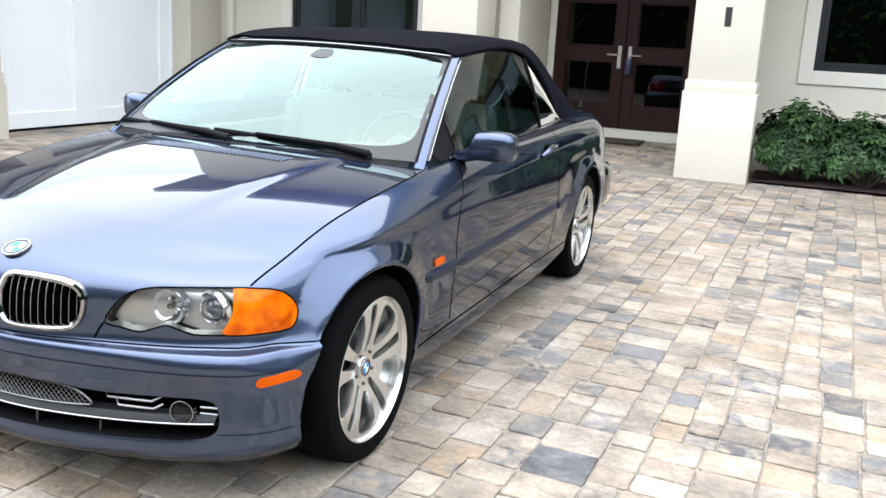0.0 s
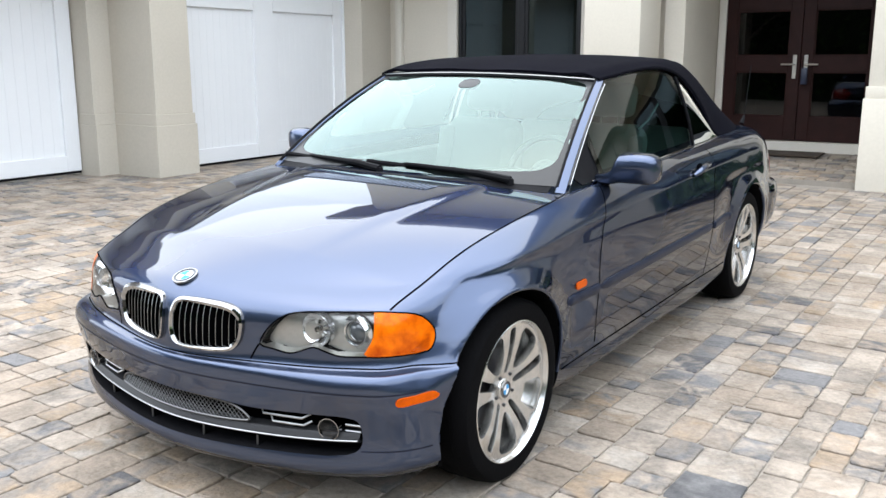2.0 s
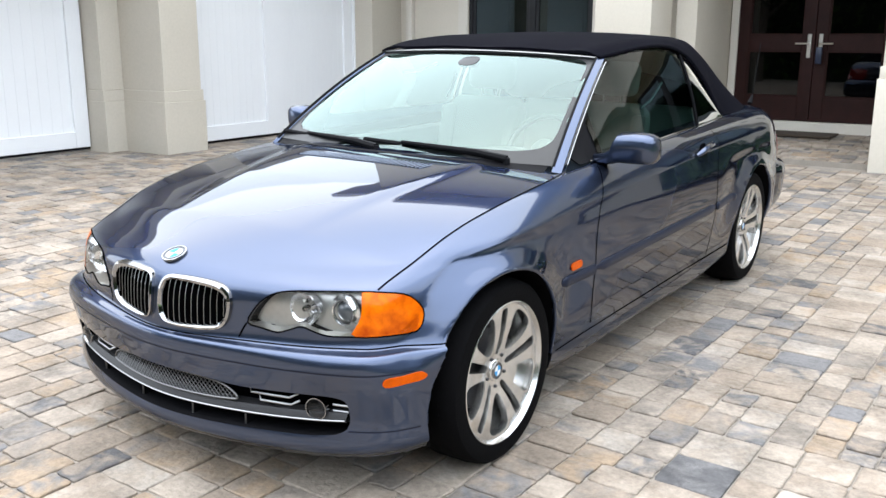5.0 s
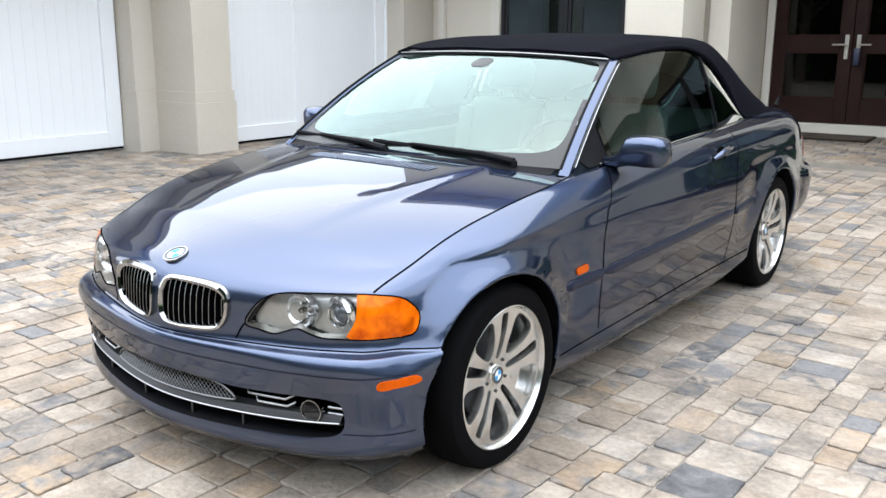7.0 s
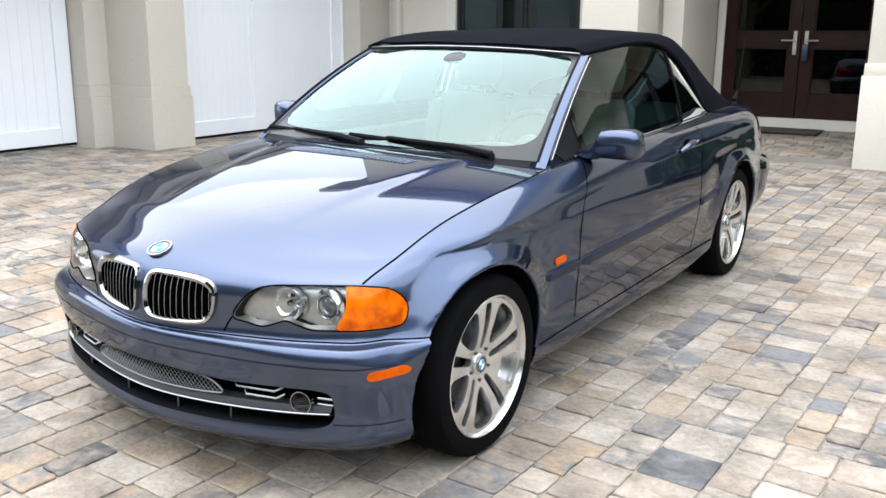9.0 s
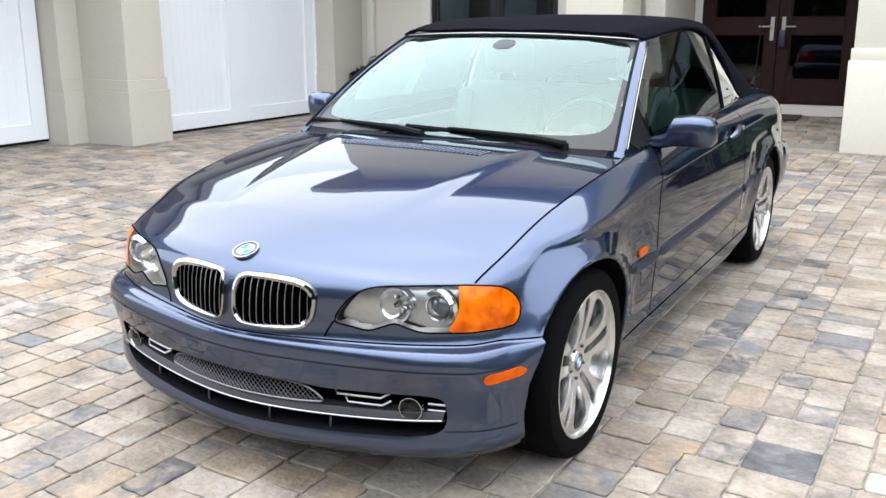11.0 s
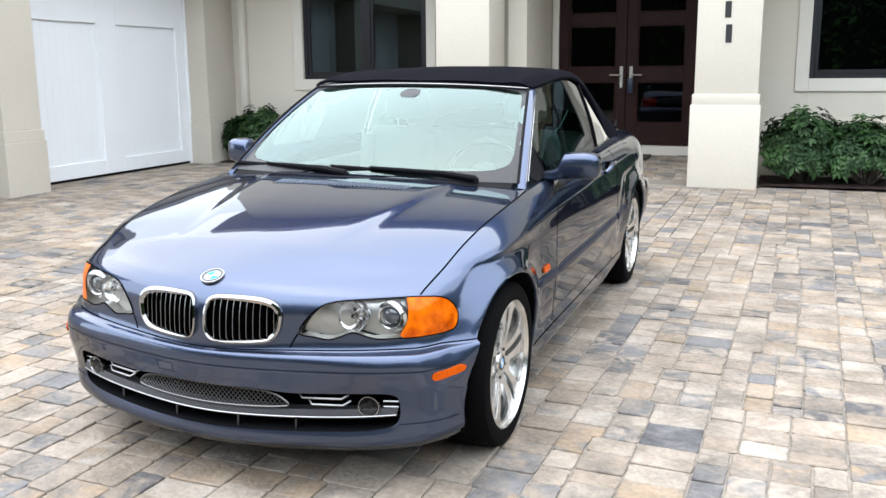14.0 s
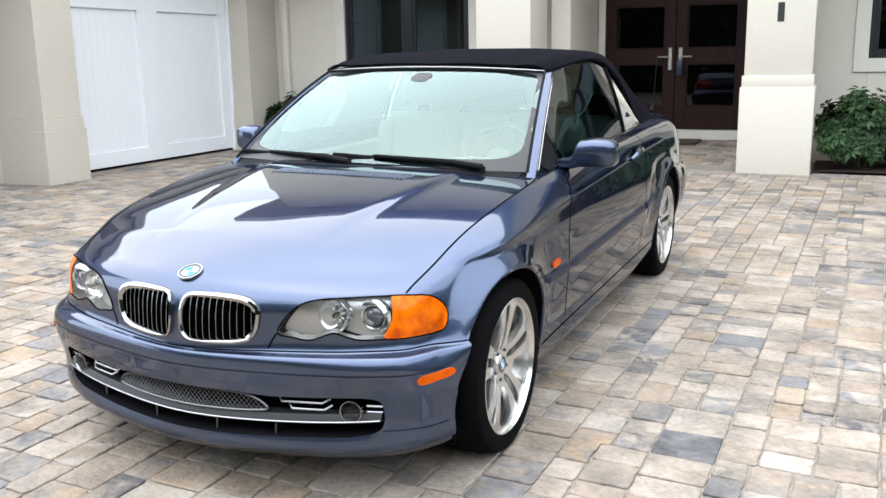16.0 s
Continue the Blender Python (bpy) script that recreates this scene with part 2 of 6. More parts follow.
ROUNDEL_BLUE = surface("blue_enamel", (0.03, 0.24, 0.50), 0.4, spec=0.1, var=0.03, bump=0)
ROUNDEL_WHITE = surface("white_enamel", (0.7, 0.7, 0.7), 0.4, spec=0.1, var=0.02, bump=0)
REDLENS = surface("red_lamp_lens", (0.30, 0.01, 0.012), 0.15, var=0.1, bump=0.1, coat=1)

# ---------------------------------------------------------------- ground
# The drive rises gently to the house. GRADE sets the car down on it; COURSE is the direction in which the pavers are laid.
GRADE = pose(0.0954, -0.1504, 0.0302, 0.662, 0.738, -1.405)
COURSE = pose(0, 0, 0, 0, 0, -2.27)


def ground_z(x, y):
    p = -0.0126 * x + 0.01186 * y + 0.0332 + 0.0165 * max(0.0, y - 2.7) + 0.008 * max(0.0, -2.0 - x)
    cap = 0.165
    k = 0.05
    h = max(k - abs(p - cap), 0.0) / k
    return min(p, cap) - h * h * k * 0.25


def sheet(name, xs, ys, z, material):
    bm = bmesh.new()
    g = [[bm.verts.new((x, y, z(x, y))) for y in ys] for x in xs]
    for i in range(len(xs) - 1):
        for j in range(len(ys) - 1):
            bm.faces.new((g[i][j], g[i + 1][j], g[i + 1][j + 1], g[i][j + 1]))
    return part(name, bm, material)


gx = [-400, -60, -20, -12, -9, -8, -7, -6, -5, -4, -3, -2, -1, 0, 1, 2, 3, 4, 5, 6, 8, 10, 14, 30, 80, 400]
gy = [-400, -60, -20, -12, -9, -7, -5, -4, -3, -2, -1, 0, 1, 2, 3, 4, 5, 5.5, 6, 6.5, 7, 7.5, 8, 9, 12, 30, 80, 400]
ground = sheet("ground", gx, gy, lambda x, y: ground_z(max(-14, min(14, x)), max(-12, min(9, y))) - 0.009, JOINT)
tagged(ground, "sandy bedding and joints under tumbled concrete pavers", "ground", kind="structure")

BASE = 0.165          # level of the ground along the house
TOP = 3.2             # underside of the upper storey


def wall(name, label, *rows, material=STUCCO, bevel=0.004):
    return tagged(part(name, boxes(*rows, bevel=bevel), material), label, "wall", kind="structure")


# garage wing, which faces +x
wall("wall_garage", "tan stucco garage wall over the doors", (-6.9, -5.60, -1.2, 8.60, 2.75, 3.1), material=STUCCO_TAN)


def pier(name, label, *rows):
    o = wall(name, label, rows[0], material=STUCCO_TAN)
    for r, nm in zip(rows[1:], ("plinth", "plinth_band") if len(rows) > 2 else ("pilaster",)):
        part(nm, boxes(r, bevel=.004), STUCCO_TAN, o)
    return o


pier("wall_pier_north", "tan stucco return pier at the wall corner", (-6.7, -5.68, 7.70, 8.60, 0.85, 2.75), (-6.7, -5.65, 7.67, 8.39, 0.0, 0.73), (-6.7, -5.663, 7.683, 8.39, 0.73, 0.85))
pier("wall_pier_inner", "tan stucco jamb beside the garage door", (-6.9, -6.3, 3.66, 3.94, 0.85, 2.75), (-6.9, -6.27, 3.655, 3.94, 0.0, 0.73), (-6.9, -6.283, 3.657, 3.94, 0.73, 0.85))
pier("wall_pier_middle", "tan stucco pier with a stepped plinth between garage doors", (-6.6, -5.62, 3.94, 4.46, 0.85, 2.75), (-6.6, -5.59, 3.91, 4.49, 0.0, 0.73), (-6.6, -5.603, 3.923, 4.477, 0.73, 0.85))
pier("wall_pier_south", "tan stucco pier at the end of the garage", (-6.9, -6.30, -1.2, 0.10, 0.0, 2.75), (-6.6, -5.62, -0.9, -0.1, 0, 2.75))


def garage_door(x, y0, y1, z0, z1, label):
    d = thing("garage_door", label, "garage door", pose(x, y0, z0), group="garage doors")
    w, h = y1 - y0, z1 - z0
    part("slab", boxes((-0.06, 0.0, 0, w, 0.034, h)), WHITE, d)
    st, mid, rb, rt = 0.18, 0.36, 0.21, 0.40
    pw = (w - 2 * st - mid) / 2
    top2 = 1.88
    for i in range(2):
        a = st + i * (pw + mid)
        n = 11
        for k in range(n):
            q = pw / n
            bm = boxes((0.0, 0.010, a + k * q + 0.0004, a + (k + 1) * q - 0.0004, rb, top2), bevel=0.0011)
            part("board", bm, WHITE, d)
            bm = boxes((0.0, 0.010, a + k * q + 0.0004, a + (k + 1) * q - 0.0004, top2 + rt, h - 0.08), bevel=0.0011)
            part("board", bm, WHITE, d)
    fr = []
    for a, b in ((0, st), (st + pw, st + pw + mid), (w - st, w)):
        fr.append((0.0, 0.040, a, b, 0.034, h))
    for i in range(2):
        a = st + i * (pw + mid)
        for c0, c1 in ((0.034, rb), (top2, top2 + rt), (h - 0.08, h)):
            fr.append((0.0, 0.040, a, a + pw, c0, c1))
    for r in fr:
        part("rail" if r[5] - r[4] < 0.5 else "stile", boxes(r, bevel=0.004), WHITE, d)
    part("bottom_seal", boxes((-0.05, 0.025, 0, w, 0.006, 0.034)), BLACK, d, "black rubber bottom seal")
    return d


garage_door(-6.05, 4.50, 7.66, BASE, 2.74, "white panelled garage door with beaded boards, closed")
garage_door(-6.60, 0.12, 3.64, BASE + 0.02, 2.74, "white panelled garage door beside the stucco pier, closed")
tagged(part("trim_garage", boxes((-6.06, -5.98, 7.665, 7.70, BASE, 2.75), bevel=0.003), WHITE), "white jamb beside the garage door", "trim", kind="structure")

# front walls, which face -y
wall("wall_front_west", "cream stucco wall with a dark-framed window",
     (-5.68, -4.52, 8.40, 8.65, 0, TOP), (-2.63, -1.30, 8.40, 8.65, 0, TOP),
     (-4.52, -2.63, 8.40, 8.65, 0, 1.34), (-4.52, -2.63, 8.40, 8.65, 2.95, TOP))
wall("wall_front_east", "cream stucco wall with a dark-framed window",
     (0.98, 2.22, 8.20, 8.45, 0, TOP), (2.22, 4.2, 8.20, 8.45, 0, 1.32), (2.22, 4.2, 8.20, 8.45, 2.95, TOP),
     (4.2, 9.0, 8.20, 8.45, 0, TOP), (1.6, 9.0, 8.17, 8.20, 0, 0.84))
wall("wall_entry", "cream stucco walls around the recessed entry",
     (-1.30, -1.06, 7.75, 9.25, 0, TOP), (0.98, 1.25, 7.60, 9.25, 0, TOP),
     (-1.06, 0.98, 9.10, 9.25, 2.98, TOP), (-1.06, -1.04, 9.1, 9.25, 0, TOP))


def pillar(x0, x1, label):
    p = thing("entry_pillar", label, "pillar", pose((x0 + x1) / 2, 7.27, BASE), group="entry pillars")
    w = (x1 - x0) / 2
    part("shaft", boxes((-w + 0.035, w - 0.035, -0.305, 0.34, 0.9, TOP - BASE), bevel=0.006, seg=2), STUCCO, p)
    part("plinth", boxes((-w, w, -0.34, 0.34, -0.15, 0.89), bevel=0.006, seg=2), STUCCO, p)
    part("band", boxes((-w + 0.015, w - 0.015, -0.322, 0.34, 0.89, 1.005), bevel=0.006, seg=2), STUCCO, p)
    return p


pil_e = pillar(0.995, 1.725, "cream stucco entry pillar with a stepped plinth and black house numerals")
pillar(-2.00, -1.27, "cream stucco entry pillar with a stepped plinth")
# plain bars stand for the house numerals
part("numeral", boxes((-0.032, 0.032, -0.313, -0.304, 2.045, 2.225), bevel=0.003), NUMERAL, pil_e, "black raised numeral, a plain bar")
part("numeral", boxes((-0.048, 0.016, -0.313, -0.304, 1.805, 1.975), bevel=0.003), NUMERAL, pil_e, "black raised numeral, a plain bar")
part("numeral", boxes((-0.032, 0.032, -0.313, -0.304, 1.545, 1.735), bevel=0.003), NUMERAL, pil_e, "black raised numeral, a plain bar")

# upper storey and roof
wall("wall_upper", "cream stucco upper storey over the entry", (-5.6, 9.0, 7.05, 14.0, TOP, 6.0))
bm = bmesh.new()
for x0, x1, y0, y1, z, r in ((-6.3, 9.7, 6.3, 14.7, 6.0, 2.4), (-13.5, -5.45, -1.5, 14.5, 3.1, 1.2)):
    e = [bm.verts.new(p) for p in ((x0, y0, z), (x1, y0, z), (x1, y1, z), (x0, y1, z))]
    e2 = [bm.verts.new((v.co.x, v.co.y, z + 0.2)) for v in e]
    if x1 - x0 > y1 - y0:
        rd = [bm.verts.new((x0 + 4, (y0 + y1) / 2, z + r)), bm.verts.new((x1 - 4, (y0 + y1) / 2, z + r))]
        tops = ((e2[0], e2[1], rd[1], rd[0]), (e2[1], e2[2], rd[1]), (e2[2], e2[3], rd[0], rd[1]), (e2[3], e2[0], rd[0]))
    else:
        rd = [bm.verts.new(((x0 + x1) / 2, y0 + 4, z + r)), bm.verts.new(((x0 + x1) / 2, y1 - 4, z + r))]
        tops = ((e2[0], e2[1], rd[0]), (e2[1], e2[2], rd[1], rd[0]), (e2[2], e2[3], rd[1]), (e2[3], e2[0], rd[0], rd[1]))
    bm.faces.new(e[::-1])
    for i in range(4):
        bm.faces.new((e[i], e[(i + 1) % 4], e2[(i + 1) % 4], e2[i]))
    for f in tops:
        bm.faces.new(f)
tagged(part("roof", bm, ROOF, smooth=False), "pale hipped tile roofs over the house and garage", "roof", kind="structure")
tagged(part("ceiling_porch", boxes((-1.06, 0.98, 7.6, 9.25, TOP - 0.05, TOP)), STUCCO), "plain porch ceiling", "ceiling", kind="structure")


def window(name, x0, x1, y, z0, z1, mull, label):
    """Opening in a front wall at y: dark frame, two panes, pale surround; a dim room behind."""
    w = thing(name, label, "window", pose(x0, y, z0), kind="structure")
    W, H = x1 - x0, z1 - z0
    part("window_frame", boxes((0, 0.05, 0.02, 0.12, 0, H), (W - 0.05, W, 0.02, 0.12, 0, H), (0.05, W - 0.05, 0.02, 0.12, 0, 0.05), (0.05, W - 0.05, 0.02, 0.12, H - 0.05, H), bevel=0.004), BRONZE, w)
    part("mullion", boxes((mull - 0.05, mull + 0.05, 0.03, 0.11, 0.05, H - 0.05), bevel=0.004), BRONZE, w)
    for a, b in ((0.05, mull - 0.05), (mull + 0.05, W - 0.05)):
        sash = boxes((a, a + 0.045, 0.045, 0.09, 0.05, H - 0.05), (b - 0.045, b, 0.045, 0.09, 0.05, H - 0.05), (a + 0.045, b - 0.045, 0.045, 0.09, 0.05, 0.10), (a + 0.045, b - 0.045, 0.045, 0.09, H - 0.10, H - 0.05), bevel=0.003)
        part("sash", sash, BRONZE, w)
        part("pane", boxes((a + 0.045, b - 0.045, 0.062, 0.070, 0.10, H - 0.10)), PANE, w)
    t = 0.15
    part("surround", boxes((-t, 0, -0.025, 0.0, -t, H + t), (W, W + t * 0.9, -0.025, 0, -t, H + t), (0, W, -0.025, 0, -t, 0), (0, W, -0.025, 0, H, H + t), bevel=0.004), TRIM, w)
    return w


window("window_1", -4.52, -2.63, 8.40, 1.34, 2.95, 0.99, "dark bronze framed window of two lights in a pale surround")
window("window_2", 2.22, 4.2, 8.20, 1.32, 2.95, 1.0, "dark bronze framed window of two lights mirroring trees")
# added rooms: near-black walls carry the dimness behind the panes in their colour
wall("wall_rooms", "plain room walls behind the windows and door, their dimness put into a near-black colour",
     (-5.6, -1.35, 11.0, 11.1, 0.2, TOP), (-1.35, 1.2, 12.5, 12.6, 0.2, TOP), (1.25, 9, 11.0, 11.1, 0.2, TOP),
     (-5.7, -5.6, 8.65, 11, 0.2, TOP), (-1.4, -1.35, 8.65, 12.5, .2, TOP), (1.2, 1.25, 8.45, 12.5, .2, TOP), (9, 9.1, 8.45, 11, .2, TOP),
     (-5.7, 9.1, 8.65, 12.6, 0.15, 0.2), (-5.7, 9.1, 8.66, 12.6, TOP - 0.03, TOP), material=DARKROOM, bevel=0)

# porch
bm = bmesh.new()
vs = [bm.verts.new(p) for p in ((-1.27, 7.12, 0.205), (1.0, 7.12, 0.205), (1.0, 9.2, 0.315), (-1.27, 9.2, 0.315), (-1.27, 7.12, 0.0), (1.0, 7.12, 0.0), (1.0, 9.2, 0.0), (-1.27, 9.2, 0.0))]
for f in ((0, 1, 2, 3), (4, 5, 1, 0), (5, 6, 2, 1), (6, 7, 3, 2), (7, 4, 0, 3), (7, 6, 5, 4)):
    bm.faces.new([vs[i] for i in f])
porch = tagged(part("floor_porch", bm, JOINT, smooth=False), "low paved porch step in front of the entry doors", "porch", kind="structure")
tagged(part("door_sill", boxes((-1.04, 0.98, 8.98, 9.2, 0.30, 0.435), bevel=0.006), TRIM), "off-white door sill on the porch", "sill", kind="structure")
tagged(part("trim_door", boxes((-1.04, -0.95, 9.05, 9.2, 0.435, 2.98), (0.87, 0.98, 9.05, 9.2, 0.435, 2.98), (-0.95, 0.87, 9.05, 9.2, 2.92, 2.98), bevel=0.004), TRIM), "off-white door casing", "trim", kind="structure")


def entry_door(x0, x1, lever_side, label):
    d = thing("door_1", label, "door", pose(x0, 9.10, 0.44), group="entry doors", kind="structure")
    W, H = x1 - x0, 2.48
    st = 0.145
    rails = ((0, 0.297), (0.837, 1.034), (1.573, 1.74), (2.28, H))
    part("stile", boxes((0.003, st, -0.03, 0.02, 0, H), bevel=0.004), MAHOGANY, d)
    part("stile", boxes((W - st, W - 0.003, -0.03, 0.02, 0, H), bevel=0.004), MAHOGANY, d)
    for a, b in rails:
        part("rail", boxes((st, W - st, -0.03, 0.02, a, b), bevel=0.004), MAHOGANY, d)
    for (a, b), (c, e) in zip(rails[:-1], rails[1:]):
        part("bead", boxes((st, st + 0.014, -0.022, 0.01, b, c), (W - st - 0.014, W - st, -0.022, 0.01, b, c), (st + 0.014, W - st - 0.014, -0.022, 0.01, b, b + 0.014), (st + 0.014, W - st - 0.014, -0.022, 0.01, c - 0.014, c), bevel=0.003), MAHOGANY, d)
        part("pane", boxes((st + 0.014, W - st - 0.014, -0.008, 0.0, b + 0.014, c - 0.014)), DOORPANE, d)
    s = 0.065 if lever_side < 0 else W - 0.065
    part("lock_plate", boxes((s - 0.024, s + 0.024, -0.042, -0.031, 0.76, 1.045), bevel=0.004), STEEL, d, "brushed steel lock plate")
    bm = bmesh.new()
    tube(bm, [(s, -0.04, 0.93), (s, -0.085, 0.93), (s - 0.02 * lever_side, -0.09, 0.93)], 0.010, 8)
    tube(bm, [(s, -0.088, 0.93), (s - lever_side * 0.15, -0.088, 0.93)], 0.011, 8)
    part("lever", bm, STEEL, d, "brushed steel lever")
    return d


entry_door(-0.95, -0.03, 1, "dark mahogany entry door with three glass lights, closed").name = "door_1"
entry_door(-0.03, 0.87, -1, "dark mahogany entry door with three glass lights and a navy lock box on its lever").name = "door_2"
tag = tagged(part("door_tag", boxes((-0.0, 0.075, 8.985, 9.005, 1.13, 1.33), bevel=0.012, seg=2), BLUETAG), "dark navy plastic lock box hanging from the door lever", "lock box")
mat = thing("doormat", "dark brown coir doormat on the porch", "doormat")
part("mat", boxes((-0.75, 0.36, 8.46, 8.95, 0.30, 0.328), bevel=0.008), MAT, mat)
mat.matrix_basis = pose(0, 0, 0)
pipe = thing("downpipe", "cream painted downpipe in the wall corner", "downpipe", pose(-5.48, 8.345, BASE))
part("pipe", boxes((-0.052, 0.052, -0.035, 0.05, 0.02, TOP - BASE), bevel=0.006, seg=2), TRIM, pipe)

# ---------------------------------------------------------------- planting
tagged(sheet("ground_bed_east", [1.75, 2.5, 3.5, 5, 9], [7.10, 7.4, 7.8, 8.18], lambda x, y: BASE + 0.012 + 0.03 * math.sin(3 * x) * math.sin((y - 7.1) * 2.9), MULCH), "red-brown mulch bed along the wall", "bed", kind="structure")
tagged(sheet("ground_bed_west", [-5.64, -5.2, -4.6, -3.6, -2.05], [7.80, 8.0, 8.2, 8.39], lambda x, y: BASE + 0.02 + 0.02 * math.sin(5 * x), MULCH), "dark mulch bed in the wall corner", "bed", kind="structure")


def whorl(verts, faces, c, axis, size, rng, n=8):
    """A fan of long leaflets round the end of a stalk."""
    axis = axis.normalized()
    u = axis.orthogonal().normalized()
    v = axis.cross(u)
    t0 = rng.random() * 6.28
    for k in range(n):
        t = t0 + 2 * math.pi * k / n + rng.uniform(-.12, .12)
        d = (u * math.cos(t) + v * math.sin(t))
        d = (d + axis * rng.uniform(-.45, .1)).normalized()
        s = d.cross(axis).normalized()
        up = s.cross(d)
        L = size * rng.uniform(.8, 1.15)
        w = L * .20
        b = len(verts)
        p0 = c + d * L * .12
        verts.extend((p0, p0 + d * L * .45 + s * w + up * L * .04, p0 + d * L * .50 - up * L * .02, p0 + d * L * .45 - s * w + up * L * .04, p0 + d * L * .92 - axis * L * .10))
        faces.extend(((b, b + 1, b + 2), (b, b + 2, b + 3), (b + 1, b + 4, b + 2), (b + 2, b + 4, b + 3)))


def shrub(x, y, rx, ry, h, count, seed, label, size=.100):
    rng = random.Random(seed)
    o = thing("shrub", label, "shrub", pose(x, y, BASE), group="foundation shrubs")
    dark, light = ([], []), ([], [])
    bm = bmesh.new()
    for k in range(count):
        a = rng.random() * 6.283
        el = math.asin(rng.uniform(-.25, 1))
        r = rng.uniform(.55, 1.0) ** .5
        lump = 1 + .16 * math.sin(3 * a + seed) + .12 * math.sin(5 * el + a * 2)
        d = Vector((math.cos(a) * math.cos(el), math.sin(a) * math.cos(el), math.sin(el)))
        c = Vector((d.x * rx * r * lump, d.y * ry * r * lump, h * .40 + d.z * h * .58 * r * lump))
        if c.z < .05:
            c.z = .05 + rng.random() * .1
        lst = light if rng.random() < .22 + .2 * (r > .93) else dark
        whorl(*lst, c, (d + Vector((0, 0, .45)) + Vector((rng.uniform(-.4, .4), rng.uniform(-.4, .4), 0))), size * rng.uniform(.8, 1.15), rng)
        if k % 12 == 0:
            tube(bm, [(d.x * .05, d.y * .05, 0), c * .5 + Vector((0, 0, .02)), c], [.009, .006, .004], 4)
    part("stem", bm, BARK, o)
    for nm, (v, f), m in (("foliage", dark, LEAF), ("young_foliage", light, LEAF_LIGHT)):
        me = bpy.data.meshes.new(nm)
        me.from_pydata([tuple(p) for p in v], [], f)
        me.materials.append(m)
        ob = new(nm, me)
        ob.parent = o
    return o


shrub(2.22, 7.52, .50, .40, .80, 620, 1, "rounded dark green shrub with whorled glossy leaves against the wall")
shrub(2.85, 7.55, .52, .42, .72, 600, 2, "rounded dark green shrub with whorled glossy leaves beside its neighbour")
shrub(3.55, 7.60, .50, .42, .76, 560, 3, "rounded dark green shrub with whorled glossy leaves at the bed's end")
shrub(-5.08, 8.05, .50, .30, .78, 600, 4, "dark green shrub with whorled leaves in the wall corner")


def tree(label):
    rng = random.Random(9)
    o = thing("tree", label, "tree", pose(0, 0, 0), group="garden trees")
    bm = bmesh.new()
    tube(bm, [(0, 0, -.2), (.05, .03, 1.2), (-.04, .08, 2.6), (.05, 0, 4.2), (0, .1, 5.6)], [.19, .15, .13, .10, .05], 10)
    part("trunk", bm, BARK, o)
    tips = []
    for k in range(11):
        a, z = k * 2.4, 2.0 + 3.2 * k / 11
        e = Vector((math.cos(a) * rng.uniform(1.2, 2.1), math.sin(a) * rng.uniform(1.2, 2.1), z + rng.uniform(.5, 1.5)))
        bm = bmesh.new()
        tube(bm, [(0, 0, z - .3), e * .5 + Vector((0, 0, z * .5)), e], [.07, .045, .02], 6)
        part("limb", bm, BARK, o)
        tips += [e, e * .6 + Vector((0, 0, .4 * z + .3))]
    v, f = [], []
    for k in range(2600):
        c = rng.choice(tips) + Vector((rng.gauss(0, .55), rng.gauss(0, .55), rng.gauss(0, .45)))
        n = Vector((rng.uniform(-1, 1), rng.uniform(-1, 1), rng.uniform(0, 1.2))).normalized()
        u = n.orthogonal().normalized()
        w = n.cross(u)
        s = rng.uniform(.07, .16)
        b = len(v)
        v.extend((c - u * s, c + w * s * .45, c + u * s * 1.1, c - w * s * .45))
        f.append((b, b + 1, b + 2, b + 3))
    me = bpy.data.meshes.new("crown")
    me.from_pydata([tuple(p) for p in v], [], f)
    me.materials.append(LEAF)
    ob = new("crown", me)
    ob.parent = o
    return o


t0 = tree("broad-leaved garden tree beyond the drive, mirrored in the glass")
spots_t = [(18.5, -3.5, 1.0, 0), (16.5, 8.6, .9, 140), (17.6, -9, 1.2, 210), (6.5, -11.8, 1.1, 30), (0.5, -12.2, 1.2, 100), (-6, -11.6, 1.1, 200), (-11, -9.5, 1.1, 290)]
for k, (x, y, s, r) in enumerate(spots_t):
    m = pose(x, y, ground_z(max(-14, min(14, x)), max(-12, min(9, y))), 0, 0, r)
    if k == 0:
        t0.matrix_basis = m
    else:
        copy_thing(t0, m)
tagged(sheet("ground_lawn", [5.6, 8, 11, 14, 40], [-60, -12, -6, 0, 4, 7, 12, 40], lambda x, y: ground_z(min(14, x), max(-12, min(9, y))) + 0.03, GRASS), "green lawn beside the drive", "lawn", kind="structure")


